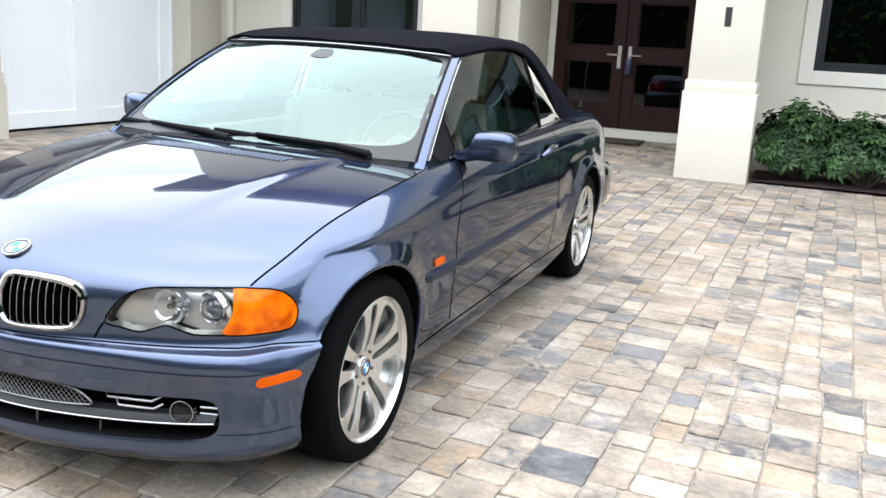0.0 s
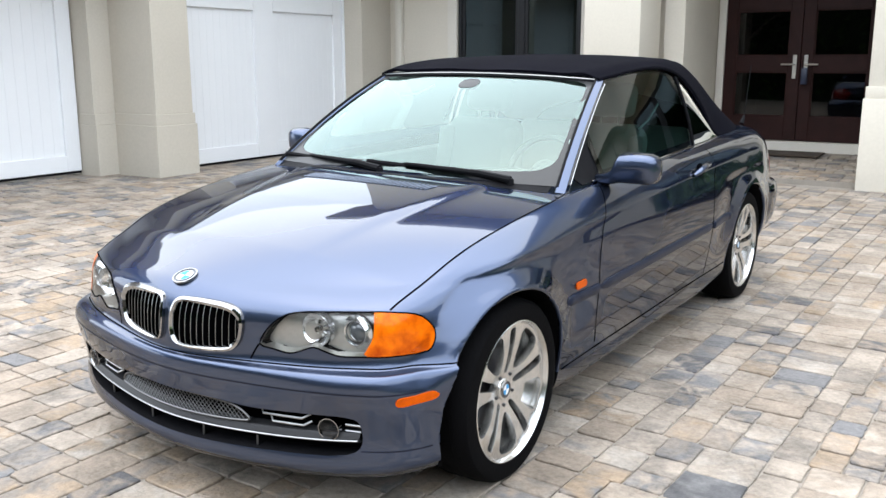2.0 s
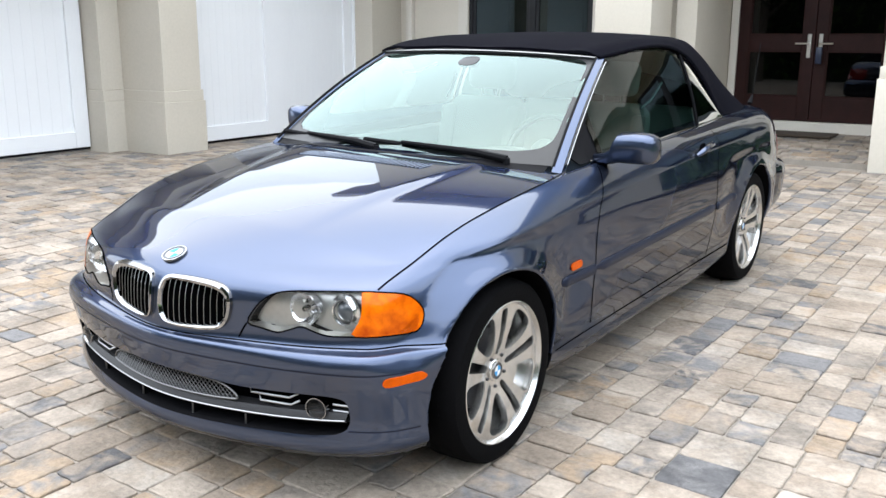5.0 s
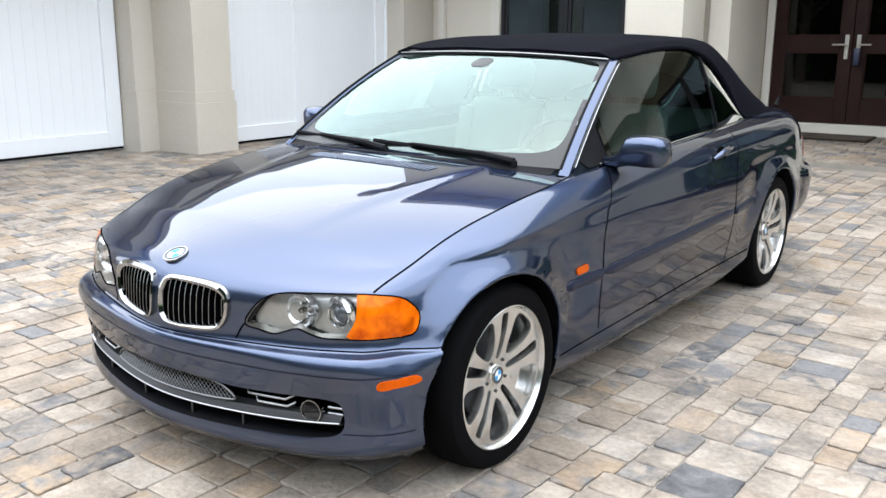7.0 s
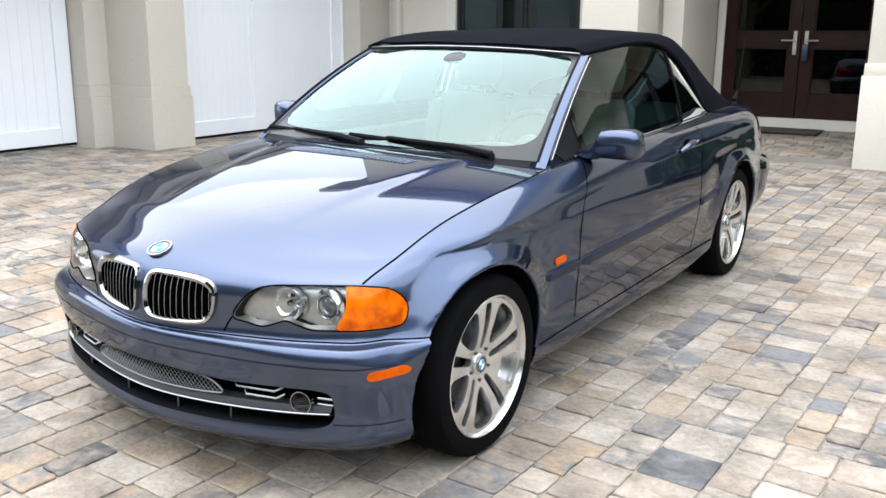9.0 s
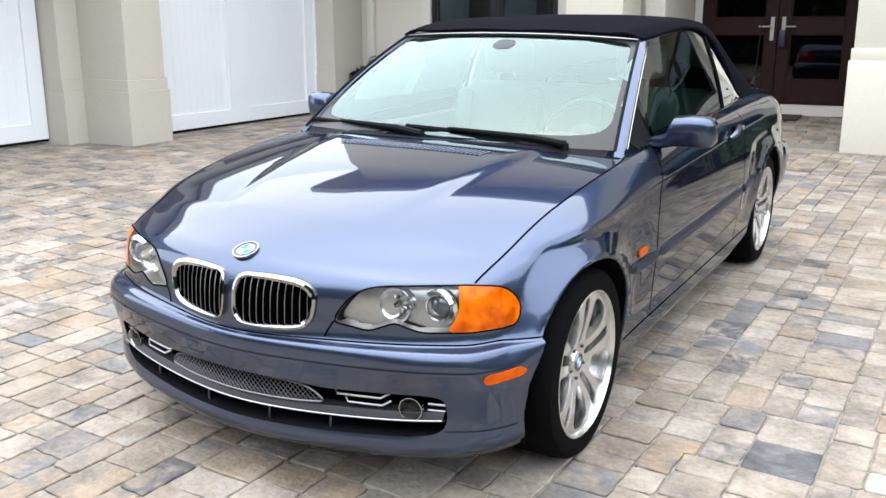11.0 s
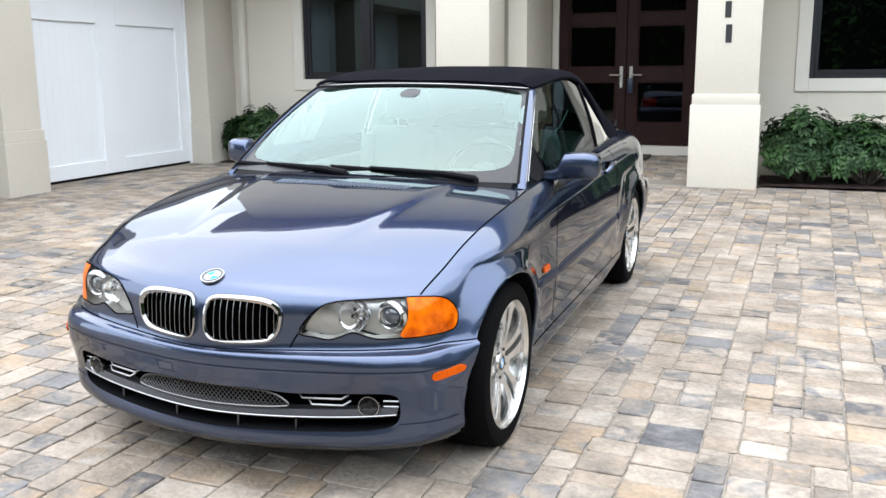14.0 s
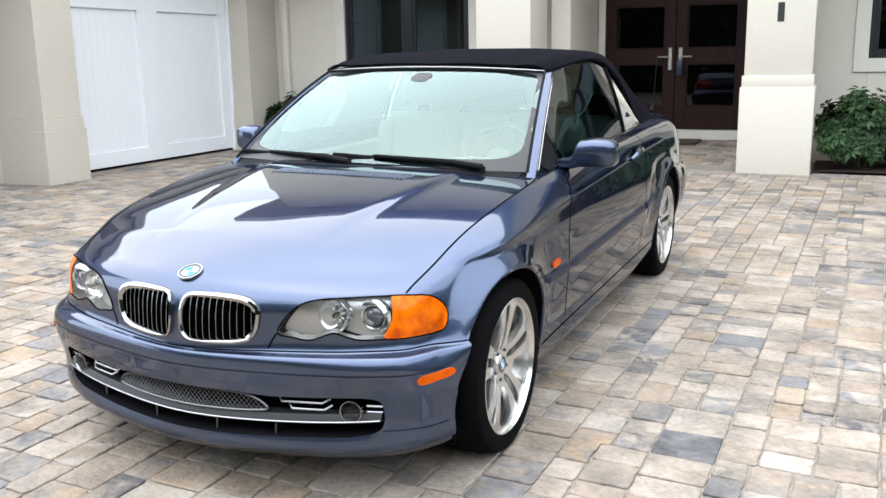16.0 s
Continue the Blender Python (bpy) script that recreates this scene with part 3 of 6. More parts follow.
# tall hedge that closes the garden behind and beside the drive
def hedge(name, x0, x1, y0, y1, h, count, seed, leaf):
    rng = random.Random(seed)
    o = thing(name, "tall dense green hedge closing the garden", "hedge", pose(0, 0, 0), group="garden hedges")
    # solid near-black core: the shade between the leaves is put into its colour
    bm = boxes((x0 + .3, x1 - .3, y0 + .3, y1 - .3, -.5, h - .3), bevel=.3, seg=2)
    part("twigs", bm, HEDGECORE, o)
    v, f = [], []
    for k in range(count):
        side = rng.random()
        c = Vector((rng.uniform(x0, x1), rng.uniform(y0, y1), rng.uniform(0, h)))
        if side < .3:
            c.z = h - rng.random() * .5 + .3 * math.sin(c.x * 1.3 + c.y)
        elif x1 - x0 > y1 - y0:
            c.y = y1 - rng.random() * .5
        else:
            c.x = x0 + rng.random() * .5
        n = Vector((rng.uniform(-1, 1), rng.uniform(-1, 1), rng.uniform(-.2, 1.2))).normalized()
        u = n.orthogonal().normalized()
        w = n.cross(u)
        s = rng.uniform(.10, .24)
        b = len(v)
        v.extend((c - u * s, c + w * s * .5, c + u * s * 1.1, c - w * s * .5))
        f.append((b, b + 1, b + 2, b + 3))
    me = bpy.data.meshes.new("foliage")
    me.from_pydata([tuple(p) for p in v], [], f)
    me.materials.append(leaf)
    ob = new("foliage", me)
    ob.parent = o


# Light on the hedge is put into this brighter leaf colour, for mirroring panes.
HEDGE_LEAF = surface("hedge_leaf_painted_lit", (0.06, 0.115, 0.025), 0.5, spec=0.3, var=0.5, scale=1.5, fine=12, bump=0.0, tint=(0.02, 0.05, 0.012))
HEDGECORE = surface("hedge_inner_shade", (0.010, 0.018, 0.008), 0.95, var=0.4, scale=2, bump=0.3)
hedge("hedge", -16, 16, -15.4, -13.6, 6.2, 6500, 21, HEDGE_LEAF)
# the side hedge takes the darker leaf, its shade put into the colour
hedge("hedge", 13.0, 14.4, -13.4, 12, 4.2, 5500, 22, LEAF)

# ---------------------------------------------------------------- the car
# Car axes: x to its left side, y to its tail from the front axle, z up from the tyres' contact.
car = thing("car", "steel blue metallic two-door convertible with its black soft top closed", "car", GRADE)

# Level lines round half the body, from the nose's middle by the left side to the tail's middle.
LINES = [
    [(0, -0.728, 0.168), (0.35, -0.672, 0.167), (0.6, -0.575, 0.168), (0.742, -0.472, 0.176), (0.821, -0.276, 0.18), (0.815, 0.05, 0.2), (0.788, 0.5, 0.16), (0.788, 1.3, 0.16), (0.788, 2, 0.16), (0.8, 2.725, 0.22), (0.78, 3.2, 0.25), (0.68, 3.5, 0.28), (0.4, 3.63, 0.29), (0, 3.67, 0.29)],
    [(0, -0.757, 0.205), (0.35, -0.704, 0.203), (0.612, -0.602, 0.204), (0.766, -0.485, 0.213), (0.846, -0.266, 0.215), (0.845, 0.05, 0.235), (0.834, 0.5, 0.188), (0.838, 1.3, 0.188), (0.838, 2, 0.188), (0.842, 2.725, 0.26), (0.82, 3.2, 0.29), (0.72, 3.54, 0.32), (0.4, 3.68, 0.33), (0, 3.72, 0.33)],
    [(0, -0.742, 0.3), (0.35, -0.688, 0.3), (0.614, -0.588, 0.3), (0.772, -0.484, 0.3), (0.856, -0.26, 0.3), (0.866, 0.05, 0.31), (0.853, 0.5, 0.305), (0.858, 1.3, 0.305), (0.86, 2, 0.31), (0.858, 2.725, 0.33), (0.85, 3.2, 0.36), (0.79, 3.54, 0.39), (0.4, 3.7, 0.4), (0, 3.735, 0.4)],
    [(0, -0.759, 0.43), (0.35, -0.706, 0.43), (0.63, -0.607, 0.43), (0.787, -0.498, 0.43), (0.861, -0.26, 0.43), (0.876, 0.05, 0.44), (0.866, 0.5, 0.44), (0.872, 1.3, 0.44), (0.875, 2, 0.45), (0.874, 2.725, 0.46), (0.864, 3.2, 0.47), (0.8, 3.56, 0.49), (0.4, 3.72, 0.5), (0, 3.755, 0.5)],
    [(0, -0.764, 0.482), (0.35, -0.711, 0.482), (0.635, -0.614, 0.482), (0.79, -0.504, 0.482), (0.860, -0.26, 0.482), (0.882, 0.05, 0.52), (0.872, 0.5, 0.52), (0.879, 1.3, 0.52), (0.882, 2, 0.53), (0.88, 2.725, 0.54), (0.868, 3.2, 0.55), (0.802, 3.56, 0.56), (0.4, 3.71, 0.57), (0, 3.745, 0.57)],
    [(0, -0.757, 0.514), (0.35, -0.703, 0.516), (0.628, -0.602, 0.517), (0.784, -0.494, 0.518), (0.857, -0.26, 0.518), (0.883, 0.05, 0.57), (0.873, 0.5, 0.57), (0.88, 1.3, 0.57), (0.883, 2, 0.58), (0.881, 2.725, 0.59), (0.862, 3.2, 0.6), (0.79, 3.53, 0.61), (0.4, 3.69, 0.62), (0, 3.72, 0.62)],
    [(0, -0.742, 0.524), (0.35, -0.674, 0.531), (0.6, -0.575, 0.534), (0.768, -0.445, 0.533), (0.852, -0.235, 0.532), (0.883, 0.05, 0.6), (0.871, 0.5, 0.6), (0.879, 1.3, 0.605), (0.882, 2, 0.61), (0.881, 2.725, 0.62), (0.85, 3.2, 0.63), (0.738, 3.53, 0.64), (0.4, 3.67, 0.65), (0, 3.7, 0.65)],
    [(0, -0.741, 0.59), (0.35, -0.662, 0.595), (0.602, -0.560, 0.6), (0.772, -0.415, 0.602), (0.845, -0.21, 0.61), (0.88, 0.05, 0.65), (0.867, 0.5, 0.655), (0.875, 1.3, 0.66), (0.879, 2, 0.67), (0.879, 2.725, 0.68), (0.845, 3.2, 0.7), (0.732, 3.52, 0.71), (0.4, 3.66, 0.72), (0, 3.69, 0.72)],
    [(0, -0.730, 0.665), (0.35, -0.656, 0.665), (0.6, -0.547, 0.665), (0.764, -0.409, 0.665), (0.834, -0.19, 0.69), (0.87, 0.05, 0.725), (0.862, 0.5, 0.74), (0.865, 1.3, 0.755), (0.869, 2, 0.77), (0.868, 2.725, 0.78), (0.832, 3.2, 0.79), (0.72, 3.5, 0.8), (0.4, 3.63, 0.81), (0, 3.66, 0.81)],
    [(0, -0.712, 0.704), (0.34, -0.642, 0.703), (0.592, -0.527, 0.702), (0.746, -0.396, 0.709), (0.812, -0.17, 0.76), (0.847, 0.05, 0.788), (0.846, 0.5, 0.812), (0.85, 1.3, 0.835), (0.854, 2, 0.852), (0.846, 2.725, 0.868), (0.808, 3.2, 0.878), (0.695, 3.46, 0.885), (0.4, 3.59, 0.89), (0, 3.62, 0.89)],
    [(0, -0.686, 0.735), (0.33, -0.607, 0.731), (0.575, -0.487, 0.728), (0.722, -0.362, 0.738), (0.766, -0.16, 0.795), (0.792, 0.05, 0.832), (0.803, 0.5, 0.872), (0.808, 1.3, 0.902), (0.81, 2, 0.918), (0.795, 2.725, 0.932), (0.752, 3.2, 0.937), (0.64, 3.42, 0.937), (0.4, 3.53, 0.937), (0, 3.56, 0.937)],
    [(0, -0.645, 0.757), (0.32, -0.556, 0.754), (0.553, -0.440, 0.751), (0.68, -0.330, 0.760), (0.715, -0.15, 0.818), (0.737, 0.05, 0.856), (0.752, 0.5, 0.905), (0.752, 1.3, 0.935), (0.75, 2, 0.948), (0.722, 2.725, 0.962), (0.67, 3.2, 0.962), (0.57, 3.38, 0.958), (0.35, 3.48, 0.955), (0, 3.5, 0.955)],
]
PER = 12
VPER = 10
def whole(l):
    """Half a level line, carried on across the middle at both ends so that it meets its mirror square."""
    a, b = l[1], l[-2]
    return curve([(-a[0], a[1], a[2])] + l + [(-b[0], b[1], b[2])], PER)[PER:-PER]


rings = [whole(l) for l in LINES]
NS = len(rings[0])
MIDZ_Y = [-.70, -.645, -.55, -.45, -.2, .1, .4, .6, 1.0, 2.6, 3.0, 3.5, 3.6]
MIDZ_Z = [.725, .752, .786, .818, .868, .912, .945, .958, .97, .99, .985, .965, .96]
midz = curve([(a, b, 0) for a, b in zip(MIDZ_Y, MIDZ_Z)], 10)


def mid_z(y):
    return float(np.interp(y, midz[:, 0], midz[:, 1]))


def deck_point(i, t):
    """A point of the top, from its edge (t = 0) to the middle (t = 1), at one station."""
    x, y, z = rings[-1][i]
    u = i / PER
    yc = y - float(np.interp(u, [0, 1, 2, 3, 4, 5], [0, .060, .085, .080, .055, 0]))
    zc = mid_z(yc)
    s = 1 - (1 - t) ** 2.4
    yy = y + (yc - y) * s
    xx = x * (1 - t)
    zz = z + (zc - z) * s
    # raised centre of the bonnet, between two soft creases
    edge = 0.27 + 0.20 * max(0.0, min(1.0, (yy + 0.6) / 1.1))
    if u < 7 and yy < 0.6:
        k = max(0.0, min(1.0, (edge - xx) / 0.06 + 0.5))
        zz += 0.008 * k * k * (3 - 2 * k) * max(0.0, min(1.0, (yy + 0.50) / 0.5))
    return np.array((xx, yy, zz))


N3 = 3 * PER
TS = [1 - rings[-1][i][0] / rings[-1][N3][0] for i in range(N3, -1, -1)]      # steps across the top, edge to middle
UPN = 10
cols = []
for i in range(NS):
    if i < N3:
        # nose columns run on over the bonnet's front to the row above the headlamps
        t = TS[N3 - i]
        c = curve([r[i] for r in rings] + [deck_point(k * PER, t) for k in (3, 4)], VPER)
        keep = (len(rings) - 1) * VPER
        tail = curve([rings[-2][i], rings[-1][i], deck_point(N3, t), deck_point(4 * PER, t)], UPN)[UPN:2 * UPN + 1]
        cols.append((c[:keep + 1], tail[1:]))
    else:
        ghost = deck_point(i, .10) if i / PER < 12.4 else rings[-1][i] * 2 - rings[-2][i]
        cols.append((curve([r[i] for r in rings] + [ghost], VPER)[:-VPER], []))
NV = len(cols[0][0])


def step(v, a, b):
    t = max(0.0, min(1.0, (v - a) / (b - a)))
    return t * t * (3 - 2 * t)


def dress(p):
    """The flared wheel arches and the crease along wing and door."""
    x, y, z = p
    if x < .68 or y > 3.25:
        return
    dx = 0.0
    for yw, amp in ((0.0, .042), (2.725, .026)):
        d = math.hypot(y - yw, z - .318)
        m = step(z, .40, .52) if y < -.12 else step(z, .32, .50)
        ramp = max(0.0, min(1.0, 1 - (d - .385) / .088))
        flare = ramp * (1 - .25 * (1 - ramp))
        zone = (1 - step(d, .50, .72)) * (1 - step(z, .745, .80))
        back = 1 - .5 * step(y - yw, .05, .34)
        dx += m * back * amp * (flare - .60 * zone)
    zc = float(np.interp(y, [-.5, -.36, -.17, .05, .38, .67, 1.2, 1.97, 2.6, 3.2], [.70, .712, .760, .786, .800, .812, .824, .843, .862, .875]))
    t = (zc - z) / .035
    if t > 0:
        dx -= .0050 * t * math.exp(1 - t) * step(y, -.36, -.15) * (1 - .45 * step(y, .5, 1.0)) * (1 - step(y, 2.5, 3.1))
    p[0] += dx * step(x, .68, .79)


for c in cols:
    for p in c[0]:
        dress(p)


def body_mesh():
    bm = bmesh.new()
    for side in (1, -1):
        def quad(*f):
            if len(set(f)) == len(f):
                bm.faces.new(f if side > 0 else f[::-1])
        g = [[bm.verts.new((p[0] * side, p[1], p[2])) for p in c[0]] for c in cols]
        for i in range(NS - 1):
            for j in range(NV - 1):
                quad(g[i][j], g[i + 1][j], g[i + 1][j + 1], g[i][j + 1])
        rows = {}
        for i in range(N3, NS):
            rows[i] = [g[i][-1]] + [bm.verts.new((q[0] * side, q[1], q[2])) for q in (deck_point(i, t) for t in TS[1:])]
        for i in range(N3, NS - 1):
            for k in range(len(TS) - 1):
                quad(rows[i][k], rows[i + 1][k], rows[i + 1][k + 1], rows[i][k + 1])
        # nose: from the last level line up to the first row of the top
        up = []
        for i in range(N3):
            up.append([g[i][-1]] + [bm.verts.new((p[0] * side, p[1], p[2])) for p in cols[i][1][:-1]] + [rows[N3][N3 - i]])
        for i in range(N3 - 1):
            for j in range(UPN):
                quad(up[i][j], up[i + 1][j], up[i + 1][j + 1], up[i][j + 1])
        for j in range(UPN):
            quad(up[N3 - 1][j], rows[N3][0], up[N3 - 1][j + 1])
        low = [bm.verts.new((0, c[0][0][1], c[0][0][2])) for c in cols]
        for i in range(NS - 1):
            quad(low[i], low[i + 1], g[i + 1][0], g[i][0])
    bmesh.ops.remove_doubles(bm, verts=bm.verts, dist=2e-4)
    bmesh.ops.dissolve_degenerate(bm, edges=bm.edges, dist=1e-5)
    corner = [v for v in bm.verts if .58 < abs(v.co.x) < .75 and -.50 < v.co.y < -.22 and v.co.z > .708]
    for k in range(10):
        bmesh.ops.smooth_vert(bm, verts=corner, factor=.5, use_axis_x=True, use_axis_y=True, use_axis_z=True)
    bmesh.ops.recalc_face_normals(bm, faces=bm.faces)
    return bm


from mathutils.bvhtree import BVHTree
bm0 = body_mesh()
skin = BVHTree.FromBMesh(bm0)


def onto(p, d, out=0.0):
    """The first place on the body's skin from p along d, lifted by out along the normal."""
    hit, nor, _, _ = skin.ray_cast(Vector(p), Vector(d).normalized())
    if hit is None:
        hit, nor, _, _ = skin.find_nearest(Vector(p))
    return hit + nor * out


def front(x, z, out=0.0):
    return onto((x, -2.0, z), (0, 1, 0), out)


def flank(y, z, out=0.0, side=1):
    return onto((2.0 * side, y, z), (-side, 0, 0), out)


def above(x, y, out=0.0):
    return onto((x, y, 2.0), (0, 0, -1), out)


def nearest(p, out=0.0):
    hit, nor, _, _ = skin.find_nearest(Vector(p))
    return hit + nor * out


def ribbon(bm, pts, w, out=0.0012, nor=None):
    """A narrow strip that lies on the skin along pts."""
    n = len(pts)
    L = []
    for i in range(n):
        p = Vector(pts[i])
        d = (Vector(pts[min(n - 1, i + 1)]) - Vector(pts[max(0, i - 1)])).normalized()
        _, nn, _, _ = skin.find_nearest(p)
        s = d.cross(nn).normalized()
        L.append([bm.verts.new(p + s * w / 2 + nn * out), bm.verts.new(p - s * w / 2 + nn * out)])
    for i in range(n - 1):
        bm.faces.new((L[i][0], L[i][1], L[i + 1][1], L[i + 1][0]))


def patch(outline, fn, out, rings_in=5, thick=0.0):
    """A sheet over an outline of (a, b), laid on the skin by fn(a, b, out)."""
    bm = bmesh.new()
    o = np.array(outline)
    c = o.mean(0)
    rr = []
    for k in range(rings_in):
        t = 1 - k / rings_in
        rr.append([bm.verts.new(fn(*(c + (p - c) * t), out)) for p in o])
    mid = bm.verts.new(fn(*c, out))
    n = len(o)
    for k in range(rings_in - 1):
        for i in range(n):
            j = (i + 1) % n
            bm.faces.new((rr[k][i], rr[k][j], rr[k + 1][j], rr[k + 1][i]))
    for i in range(n):
        bm.faces.new((rr[-1][i], rr[-1][(i + 1) % n], mid))
    if thick:
        rim = [bm.verts.new(fn(*p, out - thick)) for p in o]
        for i in range(n):
            j = (i + 1) % n
            bm.faces.new((rr[0][j], rr[0][i], rim[i], rim[j]))
    bmesh.ops.recalc_face_normals(bm, faces=bm.faces)
    return bm


def rounded(pts, per=5):
    return [tuple(p[:2]) for p in curve([(a, b, 0) for a, b in pts], per, closed=True)]


# outlines, in front view (x, z)
KIDNEY = rounded([(0.0271, 0.6886), (0.0452, 0.703), (0.0905, 0.7075), (0.1697, 0.7064), (0.2319, 0.6997), (0.2681, 0.6841), (0.2828, 0.6575), (0.2817, 0.6218), (0.2715, 0.5863), (0.2511, 0.564), (0.2149, 0.554), (0.1471, 0.5506), (0.0792, 0.5506), (0.0407, 0.5573), (0.0249, 0.5773), (0.0192, 0.6329)], 3)
INTAKE_HALF = [(0, 0.395), (0.189, 0.394), (0.315, 0.384), (0.42, 0.386), (0.546, 0.388), (0.622, 0.386), (0.656, 0.374), (0.664, 0.33), (0.655, 0.278), (0.622, 0.257), (0.42, 0.247), (0.21, 0.242), (0, 0.24)]
HEADLAMP = rounded([(0.337, 0.588), (0.364, 0.642), (0.408, 0.683), (0.455, 0.696), (0.5263, 0.7), (0.6254, 0.702), (0.6948, 0.701), (0.742, 0.69), (0.772, 0.652), (0.787, 0.602), (0.779, 0.572), (0.7047, 0.568), (0.64, 0.569), (0.582, 0.570), (0.545, 0.581), (0.508, 0.593), (0.472, 0.580), (0.436, 0.568), (0.385, 0.576)], 3)


def mirror(o):
    return [(-x, z) for x, z in o][::-1]


def lamp_ray(x, z, out=0.0):
    """The headlamp's outline is seen obliquely from ahead and beside."""
    s = 1 if x > 0 else -1
    return onto((x, -2.0, z), (0, 1, 0), out)


def cutter(outline, y0, y1):
    b = bmesh.new()
    prism(b, outline, y0, y1)
    return b


def carve(ob, cutters):
    """Takes solids out of ob's mesh for good."""
    made = []
    for b in cutters:
        me = bpy.data.meshes.new("cut")
        bmesh.ops.recalc_face_normals(b, faces=b.faces)
        b.to_mesh(me)
        b.free()
        me.polygons.foreach_set("material_index", [1] * len(me.polygons))
        c = new("cut", me)
        made.append(c)
        md = ob.modifiers.new("cut", "BOOLEAN")
        md.operation, md.solver, md.object = "DIFFERENCE", "EXACT", c
    dg = bpy.context.evaluated_depsgraph_get()
    me = bpy.data.meshes.new_from_object(ob.evaluated_get(dg))
    ob.modifiers.clear()
    old = ob.data
    ob.data = me
    bpy.data.meshes.remove(old)
    for c in made:
        bpy.data.objects.remove(c)
    me.polygons.foreach_set("use_smooth", [True] * len(me.polygons))
    me.set_sharp_from_angle(angle=radians(32))


body = part("body", bm0, PAINT)
body.data.materials.append(BLACK)
cuts = []
ARCH_R = (0.380, 0.370)
for yw, r in ((0.0, ARCH_R[0]), (2.725, ARCH_R[1])):
    for s in (1, -1):
        b = bmesh.new()
        bmesh.ops.create_cone(b, cap_ends=True, segments=64, radius1=r, radius2=r, depth=0.5,
                              matrix=Matrix.Translation((s * 0.80, yw, 0.318)) @ Matrix.Rotation(radians(90), 4, "Y"))
        cuts.append(b)
for s in (1, -1):
    k = KIDNEY if s > 0 else mirror(KIDNEY)
    cuts.append(cutter(k, -0.9, -0.60))
    hl = HEADLAMP if s > 0 else mirror(HEADLAMP)
    b = bmesh.new()
    prism(b, hl, -0.9, -0.20)
    cuts.append(b)
full_intake = rounded(INTAKE_HALF + [(-x, z) for x, z in INTAKE_HALF[-2:0:-1]], 3)
cuts.append(cutter(full_intake, -0.95, -0.45))
# the cabin's opening
b = bmesh.new()
pl = [(-.60, .62), (-.3, .50), (.3, .50), (.60, .62), (.66, .9), (.68, 1.3), (.68, 2.3), (.60, 2.66), (-.60, 2.66), (-.68, 2.3), (-.68, 1.3), (-.66, .9)]
lo = [b.verts.new((x, y, 0.30)) for x, y in pl]
hi = [b.verts.new((x, y, 1.2)) for x, y in pl]
b.faces.new(lo[::-1])
b.faces.new(hi)
for i in range(len(pl)):
    j = (i + 1) % len(pl)
    b.faces.new((lo[i], lo[j], hi[j], hi[i]))
cuts.append(b)
carve(body, cuts)
body.parent = car

# wheel arch linings and lips
for yw, r in ((0.0, ARCH_R[0]), (2.725, ARCH_R[1])):
    for s in (1, -1):
        bm = bmesh.new()
        arc = [math.radians(v) for v in np.linspace(-22, 202, 41)]
        g = [[bm.verts.new((s * x, yw + (r - .002) * math.cos(v), .318 + (r - .002) * math.sin(v))) for x in (.57, .69, .82)] for v in arc]
        for i in range(40):
            for k in range(2):
                bm.faces.new((g[i][k], g[i + 1][k], g[i + 1][k + 1], g[i][k + 1]))
        bmesh.ops.recalc_face_normals(bm, faces=bm.faces)
        part("arch_liner", bm, BLACK, car)
        a = [math.radians(v) for v in np.linspace(-32, 212, 50)]
        pts = []
        for v in a:
            y, z = yw + (r - 0.002) * math.cos(v), 0.318 + (r - 0.002) * math.sin(v)
            if z > 0.27:
                q = flank(y + 0.004 * math.cos(v), z + 0.004 * math.sin(v), 0, s)
                pts.append((q.x - s * 0.007, y, z))
        bm = bmesh.new()
        tube(bm, pts, 0.0085, 8)
        part("arch_lip", bm, PAINT, car)


